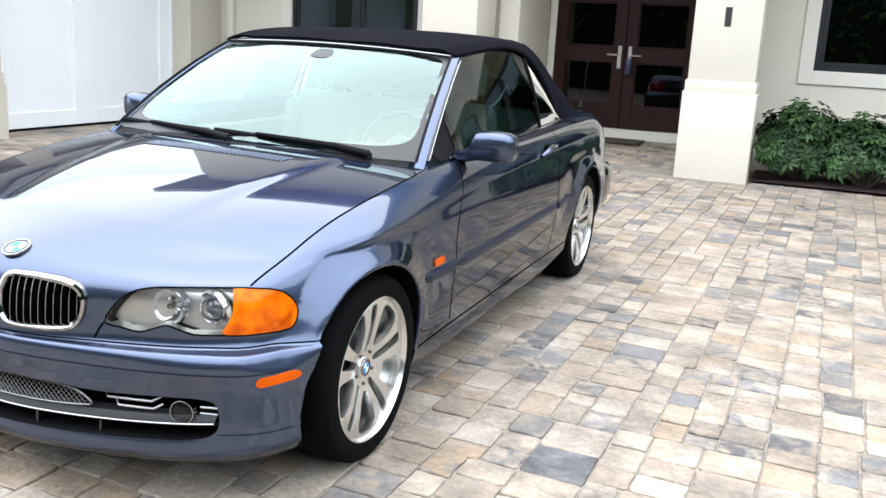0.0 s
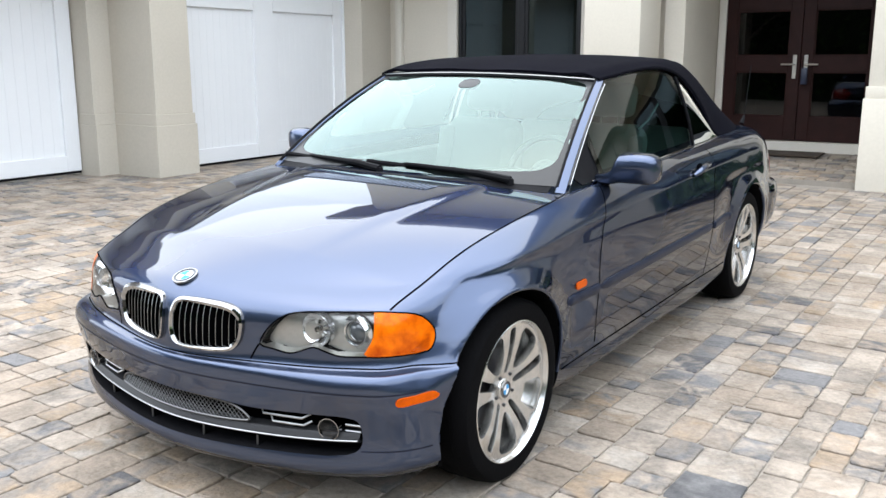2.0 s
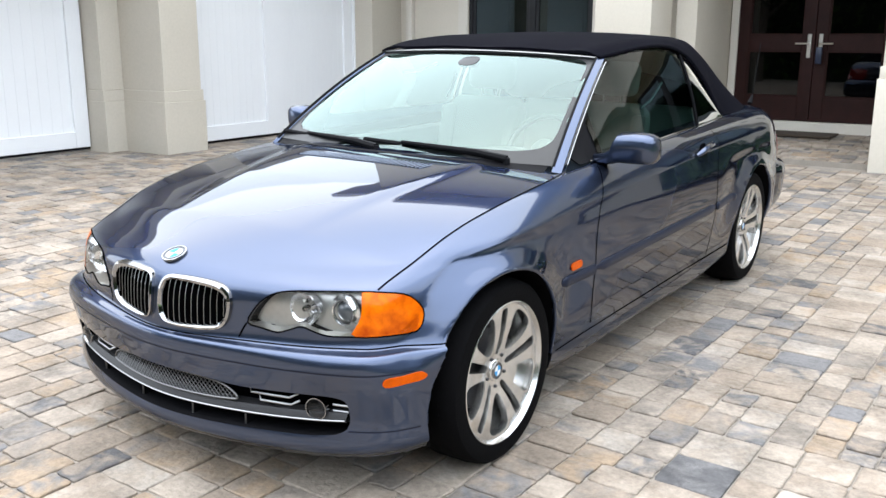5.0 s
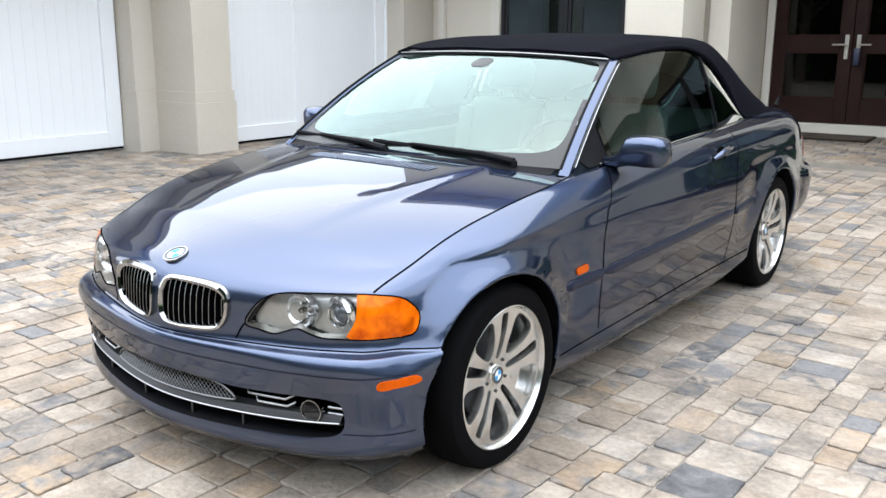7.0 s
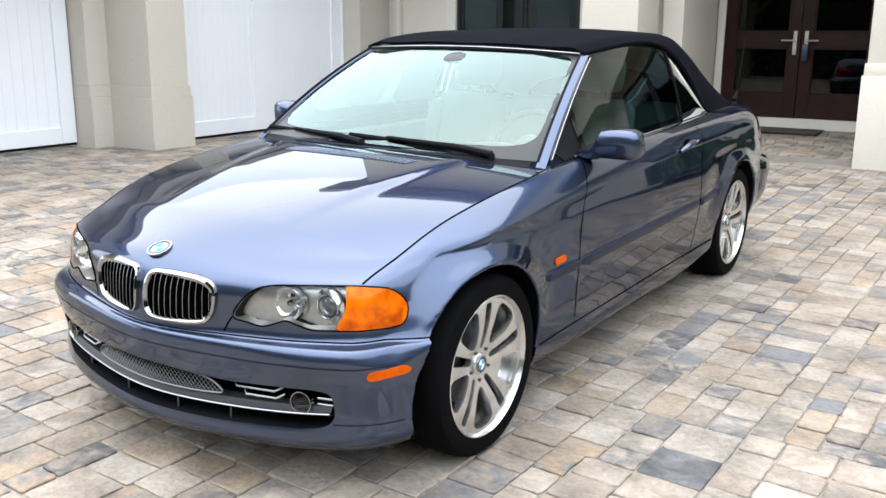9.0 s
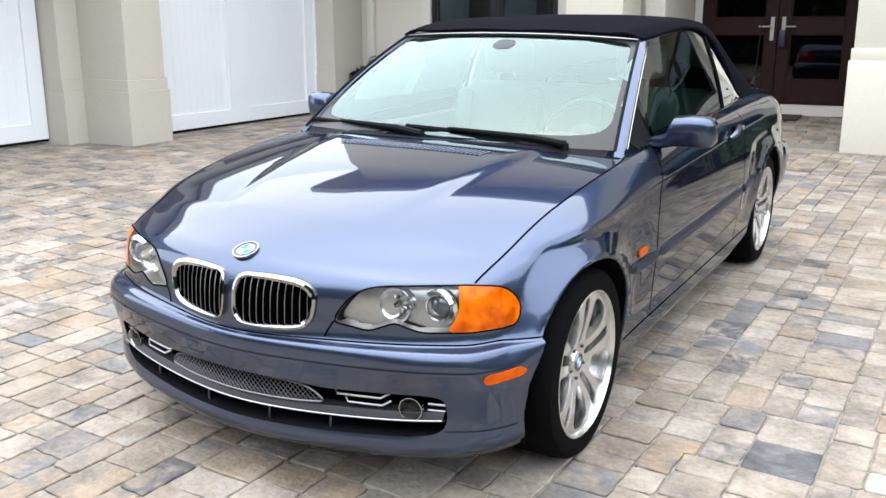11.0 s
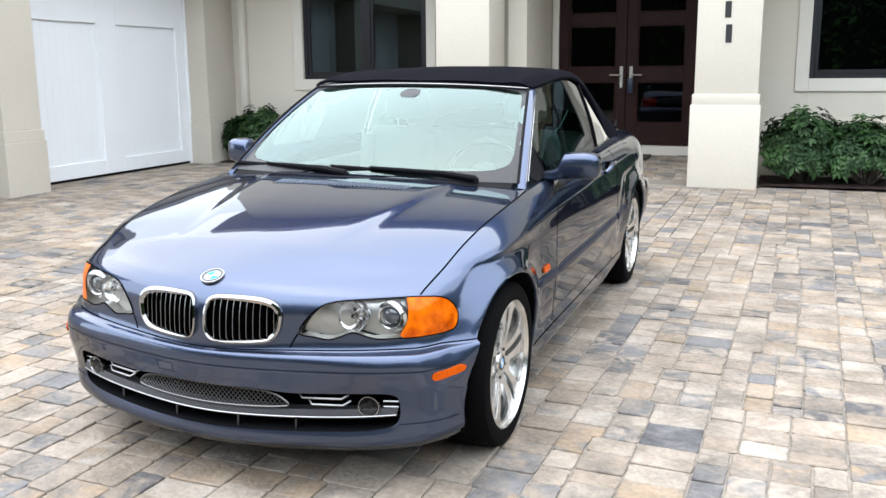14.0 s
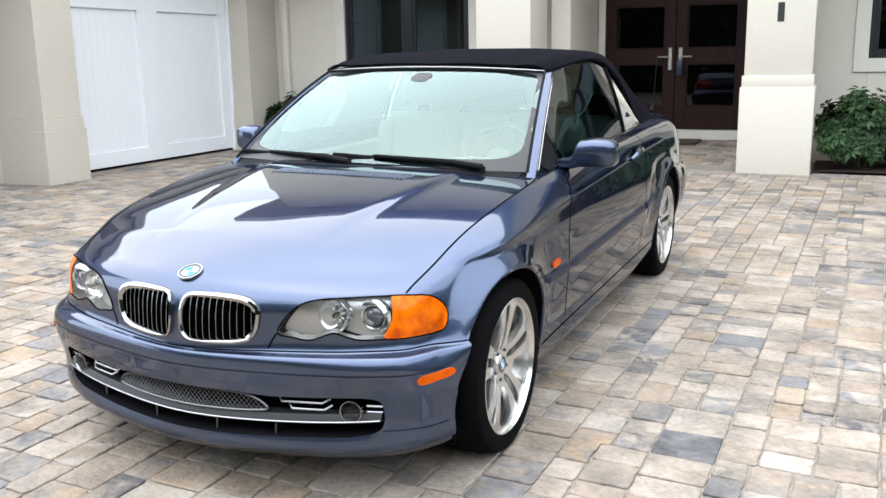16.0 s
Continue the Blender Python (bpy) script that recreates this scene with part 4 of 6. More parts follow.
# wheels
def build_wheel():
    bm = bmesh.new()
    lathe(bm, [(.244, .104), (.2405, .1055), (.236, .099), (.231, .090), (.226, .075), (.224, .05)], 72, "x")
    w = part("wheel", bm, ALLOY, None, "silver alloy wheel with five double spokes")
    bm = bmesh.new()
    lathe(bm, [(.236, -.09), (.244, -.106), (.275, -.109), (.300, -.103), (.311, -.090), (.317, -.05), (.317, .05), (.311, .090), (.300, .103), (.275, .109), (.246, .1055), (.243, .102), (.236, .09)], 72, "x")
    part("tyre", bm, RUBBER, w, "black low-profile tyre")
    for a in (-.045, 0, .045):
        bm = bmesh.new()
        lathe(bm, [(.3155, a - .004), (.3178, a - .004), (.3178, a + .004), (.3155, a + .004)], 60, "x")
        part("tread_rib", bm, RUBBER, w)
    bm = bmesh.new()
    lathe(bm, [(.224, .05), (.214, .02), (.205, -.09), (.236, -.09)], 72, "x")
    part("rim_barrel", bm, ALLOY, w)
    # dished face, opened between and within the five double spokes
    bm = bmesh.new()
    lathe(bm, [(.0002, .060), (.04, .062), (.07, .067), (.10, .075), (.15, .084), (.232, .090), (.232, .064), (.15, .056), (.10, .046), (.0002, .030)], 80, "x")
    bmesh.ops.remove_doubles(bm, verts=bm.verts, dist=3e-4)
    face = part("spokes", bm, ALLOY, None, "ten silver alloy spokes in five pairs")
    face.data.materials.append(ALLOY)
    holes = []
    for i in range(5):
        base = 2 * math.pi * i / 5 + math.pi / 2
        for kind in (0, 1):
            an = base + (math.pi / 5 if kind == 0 else 0.0)
            if kind == 0:
                o = rounded([(.072, 0), (.080, .014), (.106, .031), (.142, .046), (.172, .053), (.189, .043), (.1955, 0), (.189, -.043), (.172, -.053), (.142, -.046), (.106, -.031), (.080, -.014)], 3)
            else:
                o = rounded([(.050, 0), (.055, .0085), (.075, .0115), (.14, .0145), (.184, .0165), (.1925, .013), (.1945, 0), (.1925, -.013), (.184, -.0165), (.14, -.0145), (.075, -.0115), (.055, -.0085)], 2)
            b = bmesh.new()
            c, q = math.cos(an), math.sin(an)
            va = [b.verts.new((0.0, r * c - t * q, r * q + t * c)) for r, t in [(r0 * 1.125, t0 * 1.10) for r0, t0 in o]]
            vb = [b.verts.new((0.15, r * c - t * q, r * q + t * c)) for r, t in [(r0 * 1.125, t0 * 1.10) for r0, t0 in o]]
            b.faces.new(va[::-1])
            b.faces.new(vb)
            for k in range(len(o)):
                j = (k + 1) % len(o)
                b.faces.new((va[k], va[j], vb[j], vb[k]))
            holes.append(b)
    carve(face, holes)
    bm = bmesh.new()
    bm.from_mesh(face.data)
    bmesh.ops.remove_doubles(bm, verts=bm.verts, dist=2e-4)
    rim = [e for e in bm.edges if len(e.link_faces) == 2 and e.calc_face_angle(0) > 1.0 and all(v.co.x > .055 for v in e.verts)]
    bmesh.ops.bevel(bm, geom=rim, offset=.0042, segments=2, profile=.6, affect="EDGES", clamp_overlap=True)
    bm.to_mesh(face.data)
    bm.free()
    face.data.polygons.foreach_set("use_smooth", [True] * len(face.data.polygons))
    face.data.set_sharp_from_angle(angle=radians(30))
    face.parent = w
    for i in range(5):
        an = 2 * math.pi * i / 5 + math.pi / 2 + math.radians(36)
        bm = bmesh.new()
        lathe(bm, [(.0001, .069), (.005, .069), (.0065, .066), (.0065, .04)], 10, "x", (0, .056 * math.cos(an), .056 * math.sin(an)))
        part("wheel_bolt", bm, DULL, w)
    bm = bmesh.new()
    lathe(bm, [(.0001, .068), (.031, .068), (.037, .065), (.041, .054)], 40, "x")
    part("hub", bm, ALLOY, w)
    cap = roundel(w, .030, Matrix.Translation((.0695, 0, 0)) @ Matrix.Rotation(radians(90), 4, "Y"), "wheel_cap")
    bm = bmesh.new()
    lathe(bm, [(.0001, .022), (.14, .022), (.145, .018), (.145, .004), (.0001, .004)], 48, "x")
    part("brake_disc", bm, DULL, w, "grey brake disc")
    bm = boxes((.01, .05, .07, .15, -.07, .07), bevel=.012)
    part("brake_caliper", bm, DULL, w)
    # flat black disc added behind the spokes to darken the gaps like shade
    bm = bmesh.new()
    lathe(bm, [(.0001, -.03), (.208, -.03)], 40, "x")
    part("inner_barrel", bm, BLACK, w)
    return w


def roundel(parent, r, m, name):
    """A round enamel emblem: dark ring, and quarters of blue and white."""
    bm = bmesh.new()
    lathe(bm, [(.0001, .0), (r * .97, .0), (r, -.002), (r, -.006)], 40, "z")
    bm.transform(m)
    o = part(name, bm, RING, parent, "round emblem with a dark ring")
    for a, b, mt, h, nm in ((r * .92, r, CHROME, .0022, "emblem_rim"), (r * .62, r * .68, CHROME, .0018, "emblem_ring")):
        bm = bmesh.new()
        lathe(bm, [(a, 0.0005), (a, h), (b, h), (b, -.001)], 40, "z")
        bm.transform(m)
        part(nm, bm, mt, o if parent is car else parent)
    for q in range(4):
        bm = bmesh.new()
        c = bm.verts.new((0, 0, .0016))
        vs = [bm.verts.new((r * .62 * math.cos(math.radians(q * 90 + k * 15)), r * .62 * math.sin(math.radians(q * 90 + k * 15)), .0013)) for k in range(7)]
        for k in range(6):
            bm.faces.new((c, vs[k], vs[k + 1]))
        bm.transform(m)
        part("emblem_quarter", bm, ROUNDEL_BLUE if q % 2 else ROUNDEL_WHITE, o if parent is car else parent)
    return o


wheel = build_wheel()
spots = [(0.768, -0.014, 1, -3), (0.756, 2.728, 1, -12), (-0.768, -0.014, -1, 40), (-0.756, 2.728, -1, 5)]
first = True
for x, y, s, turn in spots:
    m = Matrix.Translation((x, y, 0.317)) @ (Matrix.Rotation(math.pi, 4, "Z") if s < 0 else Matrix()) @ Matrix.Rotation(radians(turn), 4, "X")
    if first:
        wheel.matrix_basis = m
        wheel.parent = car
        first = False
    else:
        w2 = copy_thing(wheel, m)
        w2.parent = car

# ---------------------------------------------------------------- car: glass, pillars and soft top
def grid_mesh(rows, thick=0.0):
    bm = bmesh.new()
    g = [[bm.verts.new(p) for p in r] for r in rows]
    for i in range(len(g) - 1):
        for j in range(len(g[0]) - 1):
            bm.faces.new((g[i][j], g[i + 1][j], g[i + 1][j + 1], g[i][j + 1]))
    bmesh.ops.remove_doubles(bm, verts=bm.verts, dist=1e-4)
    if thick:
        bmesh.ops.recalc_face_normals(bm, faces=bm.faces)
        bmesh.ops.solidify(bm, geom=bm.faces, thickness=thick)
    bmesh.ops.recalc_face_normals(bm, faces=bm.faces)
    return bm


def shield(u, v, out=0.0):
    """The windscreen's surface: u from -1 to 1 across, v from 0 at the scuttle to 1 at the header."""
    a = Vector((.700 * u, .44 + .165 * abs(u) ** 2.2, .948 - .012 * u * u))
    b = Vector((.556 * u, 1.135 + .085 * u * u, 1.334 - .020 * u * u))
    p = a.lerp(b, v)
    n = Vector((0.12 * u, -.46, .88)).normalized()
    return p + n * (0.022 * 4 * v * (1 - v) + out)


us = np.linspace(-1, 1, 25)
vs = np.linspace(0, 1, 15)
wind = part("windscreen", grid_mesh([[shield(u, v) for v in vs] for u in us]), SCREEN, car, "green-tinted windscreen mirroring the bright sky")
wind.visible_shadow = False
# printed border of the glass
rows = []
for k in range(160):
    t = 2 * math.pi * k / 159
    c, q = math.cos(t), math.sin(t)
    e = 0.16 if q < 0 else 0.10
    a = Vector((math.copysign(abs(c) ** e, c), math.copysign(abs(q) ** e, q)))
    m = max(abs(a.x), abs(a.y))
    e2 = .25 if q < 0 else .14
    i = (math.copysign(abs(c) ** e2, c) * .960, .5 + .5 * math.copysign(abs(q) ** e2, q) * (.84 if q < 0 else .962))
    o = (a.x / m, .5 + .5 * a.y / m)
    rows.append([shield(o[0] + (i[0] - o[0]) * f, o[1] + (i[1] - o[1]) * f, .0015) for f in (0, .25, .5, .75, 1)])
part("glass_border", grid_mesh(rows), FRIT, wind, "grey printed border of the windscreen")
# printed patch and foot of the inner mirror
rows = []
for k in range(25):
    t = 2 * math.pi * k / 24
    c, q = math.cos(t), math.sin(t)
    u0, v0 = .085 * math.copysign(abs(c) ** .7, c), .882 + .055 * math.copysign(abs(q) ** .8, q)
    rows.append([shield(u0, v0, -.003), shield(u0 * .92, .882 + (v0 - .882) * .92, -.016), shield(u0 * .5, .882 + (v0 - .882) * .5, -.022)])
part("printed_patch", grid_mesh([[shield(0, .882, .0013).lerp(r[0], f) + Vector((0, -.002, .004)) for f in (0, .5, 1)] for r in rows]), FRIT, wind, "small grey printed patch under the inner mirror")
part("inner_mirror_foot", grid_mesh([[r[0].lerp(shield(0, .882, -.003), f) for f in (1, .5, 0)] + r[1:] for r in rows]), BLACK, wind)

for s in (1, -1):
    # A-pillar between the windscreen's edge and the door glass
    rows = []
    for v in np.linspace(-0.06, 1.0, 14):
        e = shield(s * 1.0, v)
        w = .052 - .012 * v
        o = e + Vector((s * .004, -.004, .006))
        rows.append([e + Vector((-s * .006, .0, .002)), o + Vector((0, 0, .006)), e + Vector((s * .018, .010, .010)), e + Vector((s * .030, w * .55, .004)), e + Vector((s * .028, w, -.012)), e + Vector((s * .004, w, -.02))])
    bm = grid_mesh(rows)
    part("pillar_trim", bm, PAINT, car)
    bm = bmesh.new()
    tube(bm, [shield(s, v) + Vector((s * .003, .0, .009)) for v in np.linspace(-.02, 1, 14)], .007, 8)
    part("pillar_seal", bm, BLACK, car)
    bm = bmesh.new()
    tube(bm, [shield(s, v) + Vector((s * .031, (.052 - .012 * v) * .95, -.008)) for v in np.linspace(0.02, 1, 12)], .0032, 8)
    part("bright_strip", bm, CHROME, car, "thin bright strip along the windscreen pillar")
# header rail
rows = [[shield(u, .985) + d for d in (Vector((0, -.004, .002)), Vector((0, .004, .014)), Vector((0, .03, .02)), Vector((0, .05, .0)))] for u in np.linspace(-1.0, 1.0, 25)]
part("header_rail", grid_mesh(rows), BLACK, car)
bm = bmesh.new()
tube(bm, [shield(u, .985) + Vector((0, .002, .012)) for u in np.linspace(-1, 1, 25)], .0035, 6)
part("header_strip", bm, BAR, car, "thin silver edge over the windscreen")

# soft top: middle line, shoulder line, lower edge
C = [(0, 1.150, 1.345), (0, 1.30, 1.366), (0, 1.55, 1.385), (0, 1.85, 1.392), (0, 2.10, 1.392), (0, 2.32, 1.385), (0, 2.52, 1.368), (0, 2.70, 1.335), (0, 2.86, 1.28), (0, 3.0, 1.20), (0, 3.2, 1.07), (0, 3.38, .962)]
S = [(.42, 1.18, 1.338), (.44, 1.32, 1.358), (.46, 1.55, 1.374), (.47, 1.85, 1.380), (.475, 2.08, 1.376), (.485, 2.28, 1.364), (.495, 2.46, 1.345), (.51, 2.61, 1.29), (.53, 2.76, 1.20), (.545, 2.93, 1.09), (.47, 3.17, 1.01), (.22, 3.37, .963)]
E_ = [(.566, 1.215, 1.316), (.590, 1.32, 1.330), (.598, 1.55, 1.347), (.604, 1.78, 1.348), (.610, 1.98, 1.328), (.628, 2.17, 1.268), (.667, 2.34, 1.140), (.708, 2.49, .975), (.714, 2.68, .958), (.69, 2.93, .960), (.60, 3.20, .962), (.38, 3.37, .962)]
cc, sc, ec = curve(C, 5), curve(S, 5), curve(E_, 5)
rows = []
for i in range(len(cc)):
    half = curve([cc[i] * (1, 1, 1) + 0, cc[i] * .55 + sc[i] * .45 + np.array((0, 0, .006)), sc[i], sc[i] * .45 + ec[i] * .55 + np.array((.012, 0, .012)), ec[i]], 4)
    rows.append([tuple(p * (-1, 1, 1)) for p in half[::-1]] + [tuple(p) for p in half[1:]])
lining = [[(p[0] * .965, p[1], p[2] - .035) for p in r[2:-2]] for r in rows[:46]]
top = part("soft_top", grid_mesh(rows, -0.012), CLOTH, car, "closed black canvas soft top", angle=50)
part("headlining", grid_mesh(lining, .004), LINING, top, "light grey cloth headlining")
for s in (1, -1):
    bm = bmesh.new()
    tube(bm, [Vector(p * (s, 1, 1)) * 1 + Vector((s * .004, 0, .006)) for p in ec[:40]], .010, 8)
    part("top_seal", bm, CLOTH, top)
    bm = bmesh.new()
    seam = [ec[i] * .62 + sc[i] * .38 + np.array((.016, 0, .014)) for i in range(0, 36)]
    tube(bm, [Vector(p * (s, 1, 1)) for p in seam], .0045, 6)
    part("top_piping", bm, CLOTH, top)

# side glass
UP = [(.708, .72, .955), (.650, .95, 1.125), (.584, 1.21, 1.302), (.592, 1.32, 1.322), (.600, 1.55, 1.337), (.606, 1.78, 1.338), (.612, 1.98, 1.318), (.630, 2.17, 1.255), (.668, 2.34, 1.125), (.708, 2.49, .965)]
LO = [(.742, .74, .930), (.745, .95, .932), (.745, 1.21, .936), (.745, 1.32, .937), (.745, 1.55, .940), (.743, 1.78, .944), (.740, 1.98, .947), (.735, 2.17, .950), (.731, 2.34, .953), (.722, 2.50, .957)]
uc, lc = curve(UP, 5), curve(LO, 5)
split = 32
for s in (1, -1):
    for a, b, nm in ((4, split, "door_glass"), (split + 1, len(uc), "quarter_glass")):
        rows = [[(lc[i] * (1 - t) + uc[i] * t + np.array((.012 * math.sin(math.pi * t), 0, 0))) * (s, 1, 1) for t in np.linspace(0, 1, 6)] for i in range(a, b)]
        g = part(nm, grid_mesh([[tuple(p) for p in r] for r in rows]), CARGLASS, car)
        g.visible_shadow = False
    i = split
    bm = bmesh.new()
    tube(bm, [tuple((lc[i] * (1 - t) + uc[i] * t + np.array((.012 * math.sin(math.pi * t) + .002, 0, 0))) * (s, 1, 1)) for t in np.linspace(0, 1, 8)], .009, 6)
    part("glass_seal", bm, BLACK, car)
    bm = bmesh.new()
    tube(bm, [tuple(p * (s, 1, 1) + np.array((s * .004, 0, -.001))) for p in lc[2:]], .0065, 8)
    part("belt_strip", bm, CHROME, car, "thin bright strip under the side glass")
    # mirror's triangle
    bm = bmesh.new()
    rows = [[(lc[i] * (1 - t) + uc[i] * t + np.array((.004, 0, 0))) * (s, 1, 1) for t in (0, .5, 1)] for i in range(0, 6)]
    part("mirror_panel", grid_mesh([[tuple(p) for p in r] for r in rows], .006), BLACK, car)

# door mirrors
for s, reach, back in ((1, .86, 0.0), (-1, .62, .04)):
    secs = []
    # sections from the foot outwards: (x, middle y, middle z, half depth, half height)
    for x, y, z, a, h in ((.740, .900, .938, .038, .018), (.785, .910, .943, .050, .024), (.812, .925, .952, .060, .034), (.824, .936, .972, .068, .052), (.842, .946, .985, .074, .061), (.92, .958, .988, .076, .063), (.975, .968, .988, .073, .061), (1.003, .975, .986, .064, .054), (1.016, .98, .985, .045, .038), (1.019, .982, .985, .004, .004)):
        ring = []
        for k in range(20):
            t = 2 * math.pi * k / 20
            c, q = math.cos(t), math.sin(t)
            e = 0.52
            ring.append((s * min(x, .80 + (x - .80) * reach), y + back + a * math.copysign(abs(c) ** e, c) * (0.55 if c > 0 else 1.0), z + h * math.copysign(abs(q) ** e, q)))
        secs.append(ring + [ring[0]])
    dm = part("door_mirror", grid_mesh(secs), PAINT, car, "door mirror in body colour", angle=60)
    bm = bmesh.new()
    prism(bm, rounded([(s * (.80 + (x - .80) * reach / .84), z) for x, z in ((.84, .945), (.91, .938), (.965, .95), (.970, .99), (.958, 1.025), (.90, 1.03), (.845, 1.02), (.835, .98))][::s], 3), .988 + back, 1.0 + back)
    part("mirror_glass", bm, CHROME, dm, "silvered mirror glass")
    bm = boxes((s * .76, s * .80, .88, .93, .915, .93), bevel=.004) if s > 0 else boxes((-.80, -.76, .88, .93, .915, .93), bevel=.004)
    part("mirror_foot", bm, BLACK, dm)

# ---------------------------------------------------------------- car: seams, mouldings, handles
def seam(name, pts, w=.0055, material=GAP, out=.0012):
    bm = bmesh.new()
    ribbon(bm, pts, w, out)
    return part(name, bm, material, car)


for s in (1, -1):
    fs = curve([(.845, .915, 0), (.79, .86, 0), (.72, .76, 0), (.685, .66, 0), (.672, .55, 0), (.675, .42, 0), (.690, .30, 0)], 8)
    seam("door_seam", [flank(p[0], p[1], 0, s) for p in fs])
    rs = curve([(2.10, .93, 0), (2.095, .87, 0), (2.06, .80, 0), (2.04, .70, 0), (2.03, .57, 0), (2.02, .44, 0), (1.99, .30, 0)], 8)
    seam("door_seam", [flank(p[0], p[1], 0, s) for p in rs])
    seam("sill_seam", [flank(y, z, 0, s) for y, z in zip(np.linspace(.40, 2.34, 40), np.linspace(.272, .292, 40))], .006)
    # bonnet's side joint
    hs = curve([(.688, -.455, 0), (.702, -.36, 0), (.722, -.18, 0), (.736, .05, 0), (.746, .30, 0), (.748, .50, 0), (.738, .60, 0), (.716, .635, 0)], 8)
    seam("bonnet_seam", [above(s * p[0], p[1]) for p in hs], .006)
    # front of the bonnet down to the bumper, beside the headlamp
    hb = curve([(.334, .586, 0), (.320, .562, 0), (.310, .538, 0)], 4)
    seam("bonnet_seam", [front(s * p[0], p[1]) for p in hb], .006)
    # bumper joints
    seam("bumper_seam", [nearest((s * c[0][6 * VPER][0], c[0][6 * VPER][1], c[0][6 * VPER][2])) for c in cols[:int(PER * 3.75)]], .0045)
    seam("bumper_line", [nearest((s * p[0], p[1], p[2])) for p in (c[0][int(VPER * 3.7)] for c in cols[:int(PER * 3.45)])], .0045, TRIMBLUE)
    seam("lip_seam", [nearest((s * p[0], p[1], p[2])) for p in (c[0][int(VPER * 1.75)] for c in cols[int(PER * 2.3):int(PER * 3.5)])], .004, TRIMBLUE)
    # side moulding
    for y0, y1 in ((.415, .676), (.681, 2.024), (2.030, 2.372)):
        n = 24
        rows = []
        for y in np.linspace(y0, y1, n):
            zc = .538 + .018 * (y - .4) / 2
            k = min(1.0, .05 + (y - y0) / (.03 if y0 < .5 else .004), .05 + (y1 - y) / (.03 if y1 > 2.2 else .004))
            rows.append([flank(y, zc + d * (.35 + .65 * k), o * k - .001, s) for d, o in ((-.021, .0), (-.019, .009), (-.006, .0125), (.010, .012), (.019, .007), (.021, .0))])
        part("side_moulding", grid_mesh(rows), TRIMBLUE, car, "body-side rubbing strip")
    # side repeater
    o = rounded([(.488, .574), (.525, .574), (.556, .577), (.561, .590), (.553, .602), (.52, .601), (.490, .598), (.484, .586)], 3)
    part("side_repeater", patch([(a, b) for a, b in o], lambda a, b, q, s=s: flank(a, b, q, s), .006, 3, .008), AMBERFLAT, car, "small amber side repeater")
    # door handle
    bm = bmesh.new()
    tube(bm, [flank(1.76, .842, .004, s), flank(1.79, .850, .022, s), flank(1.86, .861, .028, s), flank(1.93, .868, .026, s), flank(1.965, .870, .006, s)], [.008, .014, .016, .016, .012], 10)
    part("door_handle", bm, PAINT, car)
    # flat near-black patch painted for the shade of the recess behind the handle
    o = rounded([(1.80, .838), (1.86, .832), (1.92, .845), (1.935, .868), (1.90, .885), (1.83, .875)], 3)
    part("handle_recess", patch(o, lambda a, b, q, s=s: flank(a, b, q, s), .0015, 2), GAP, car)
    # bumper marker
    pts = []
    o = rounded([(.766, .430), (.801, .433), (.829, .438), (.834, .450), (.825, .462), (.797, .459), (.769, .456), (.761, .443)], 3)
    part("bumper_marker", patch([(s * a, b) for a, b in o], front, .005, 3, .008), AMBERFLAT, car, "amber bumper marker lens")
# bumper's middle tow cover
seam("tow_cover_seam", [front(x, z) for x, z in ((-.19, .452), (-.12, .452), (-.115, .42), (-.185, .42), (-.19, .452))], .003, TRIMBLUE)

# ---------------------------------------------------------------- car: front
# emblem
n0 = (above(.0, -.60) - above(.0, -.66)).normalized()
nor = Vector((1, 0, 0)).cross(n0).normalized()
em = Matrix.Translation(above(0, -.656) + nor * .0045) @ nor.to_track_quat("Z", "Y").to_matrix().to_4x4() @ Matrix.Rotation(radians(180), 4, "Z")
roundel(car, .041, em, "bonnet_emblem")


def offset(outline, d):
    o = np.array(outline)
    c = o.mean(0)
    n = len(o)
    out = []
    for i in range(n):
        t = o[(i + 1) % n] - o[i - 1]
        q = np.array((t[1], -t[0])) / (np.linalg.norm(t) + 1e-9)
        if q @ (o[i] - c) < 0:
            q = -q
        out.append(o[i] + q * d)
    return out


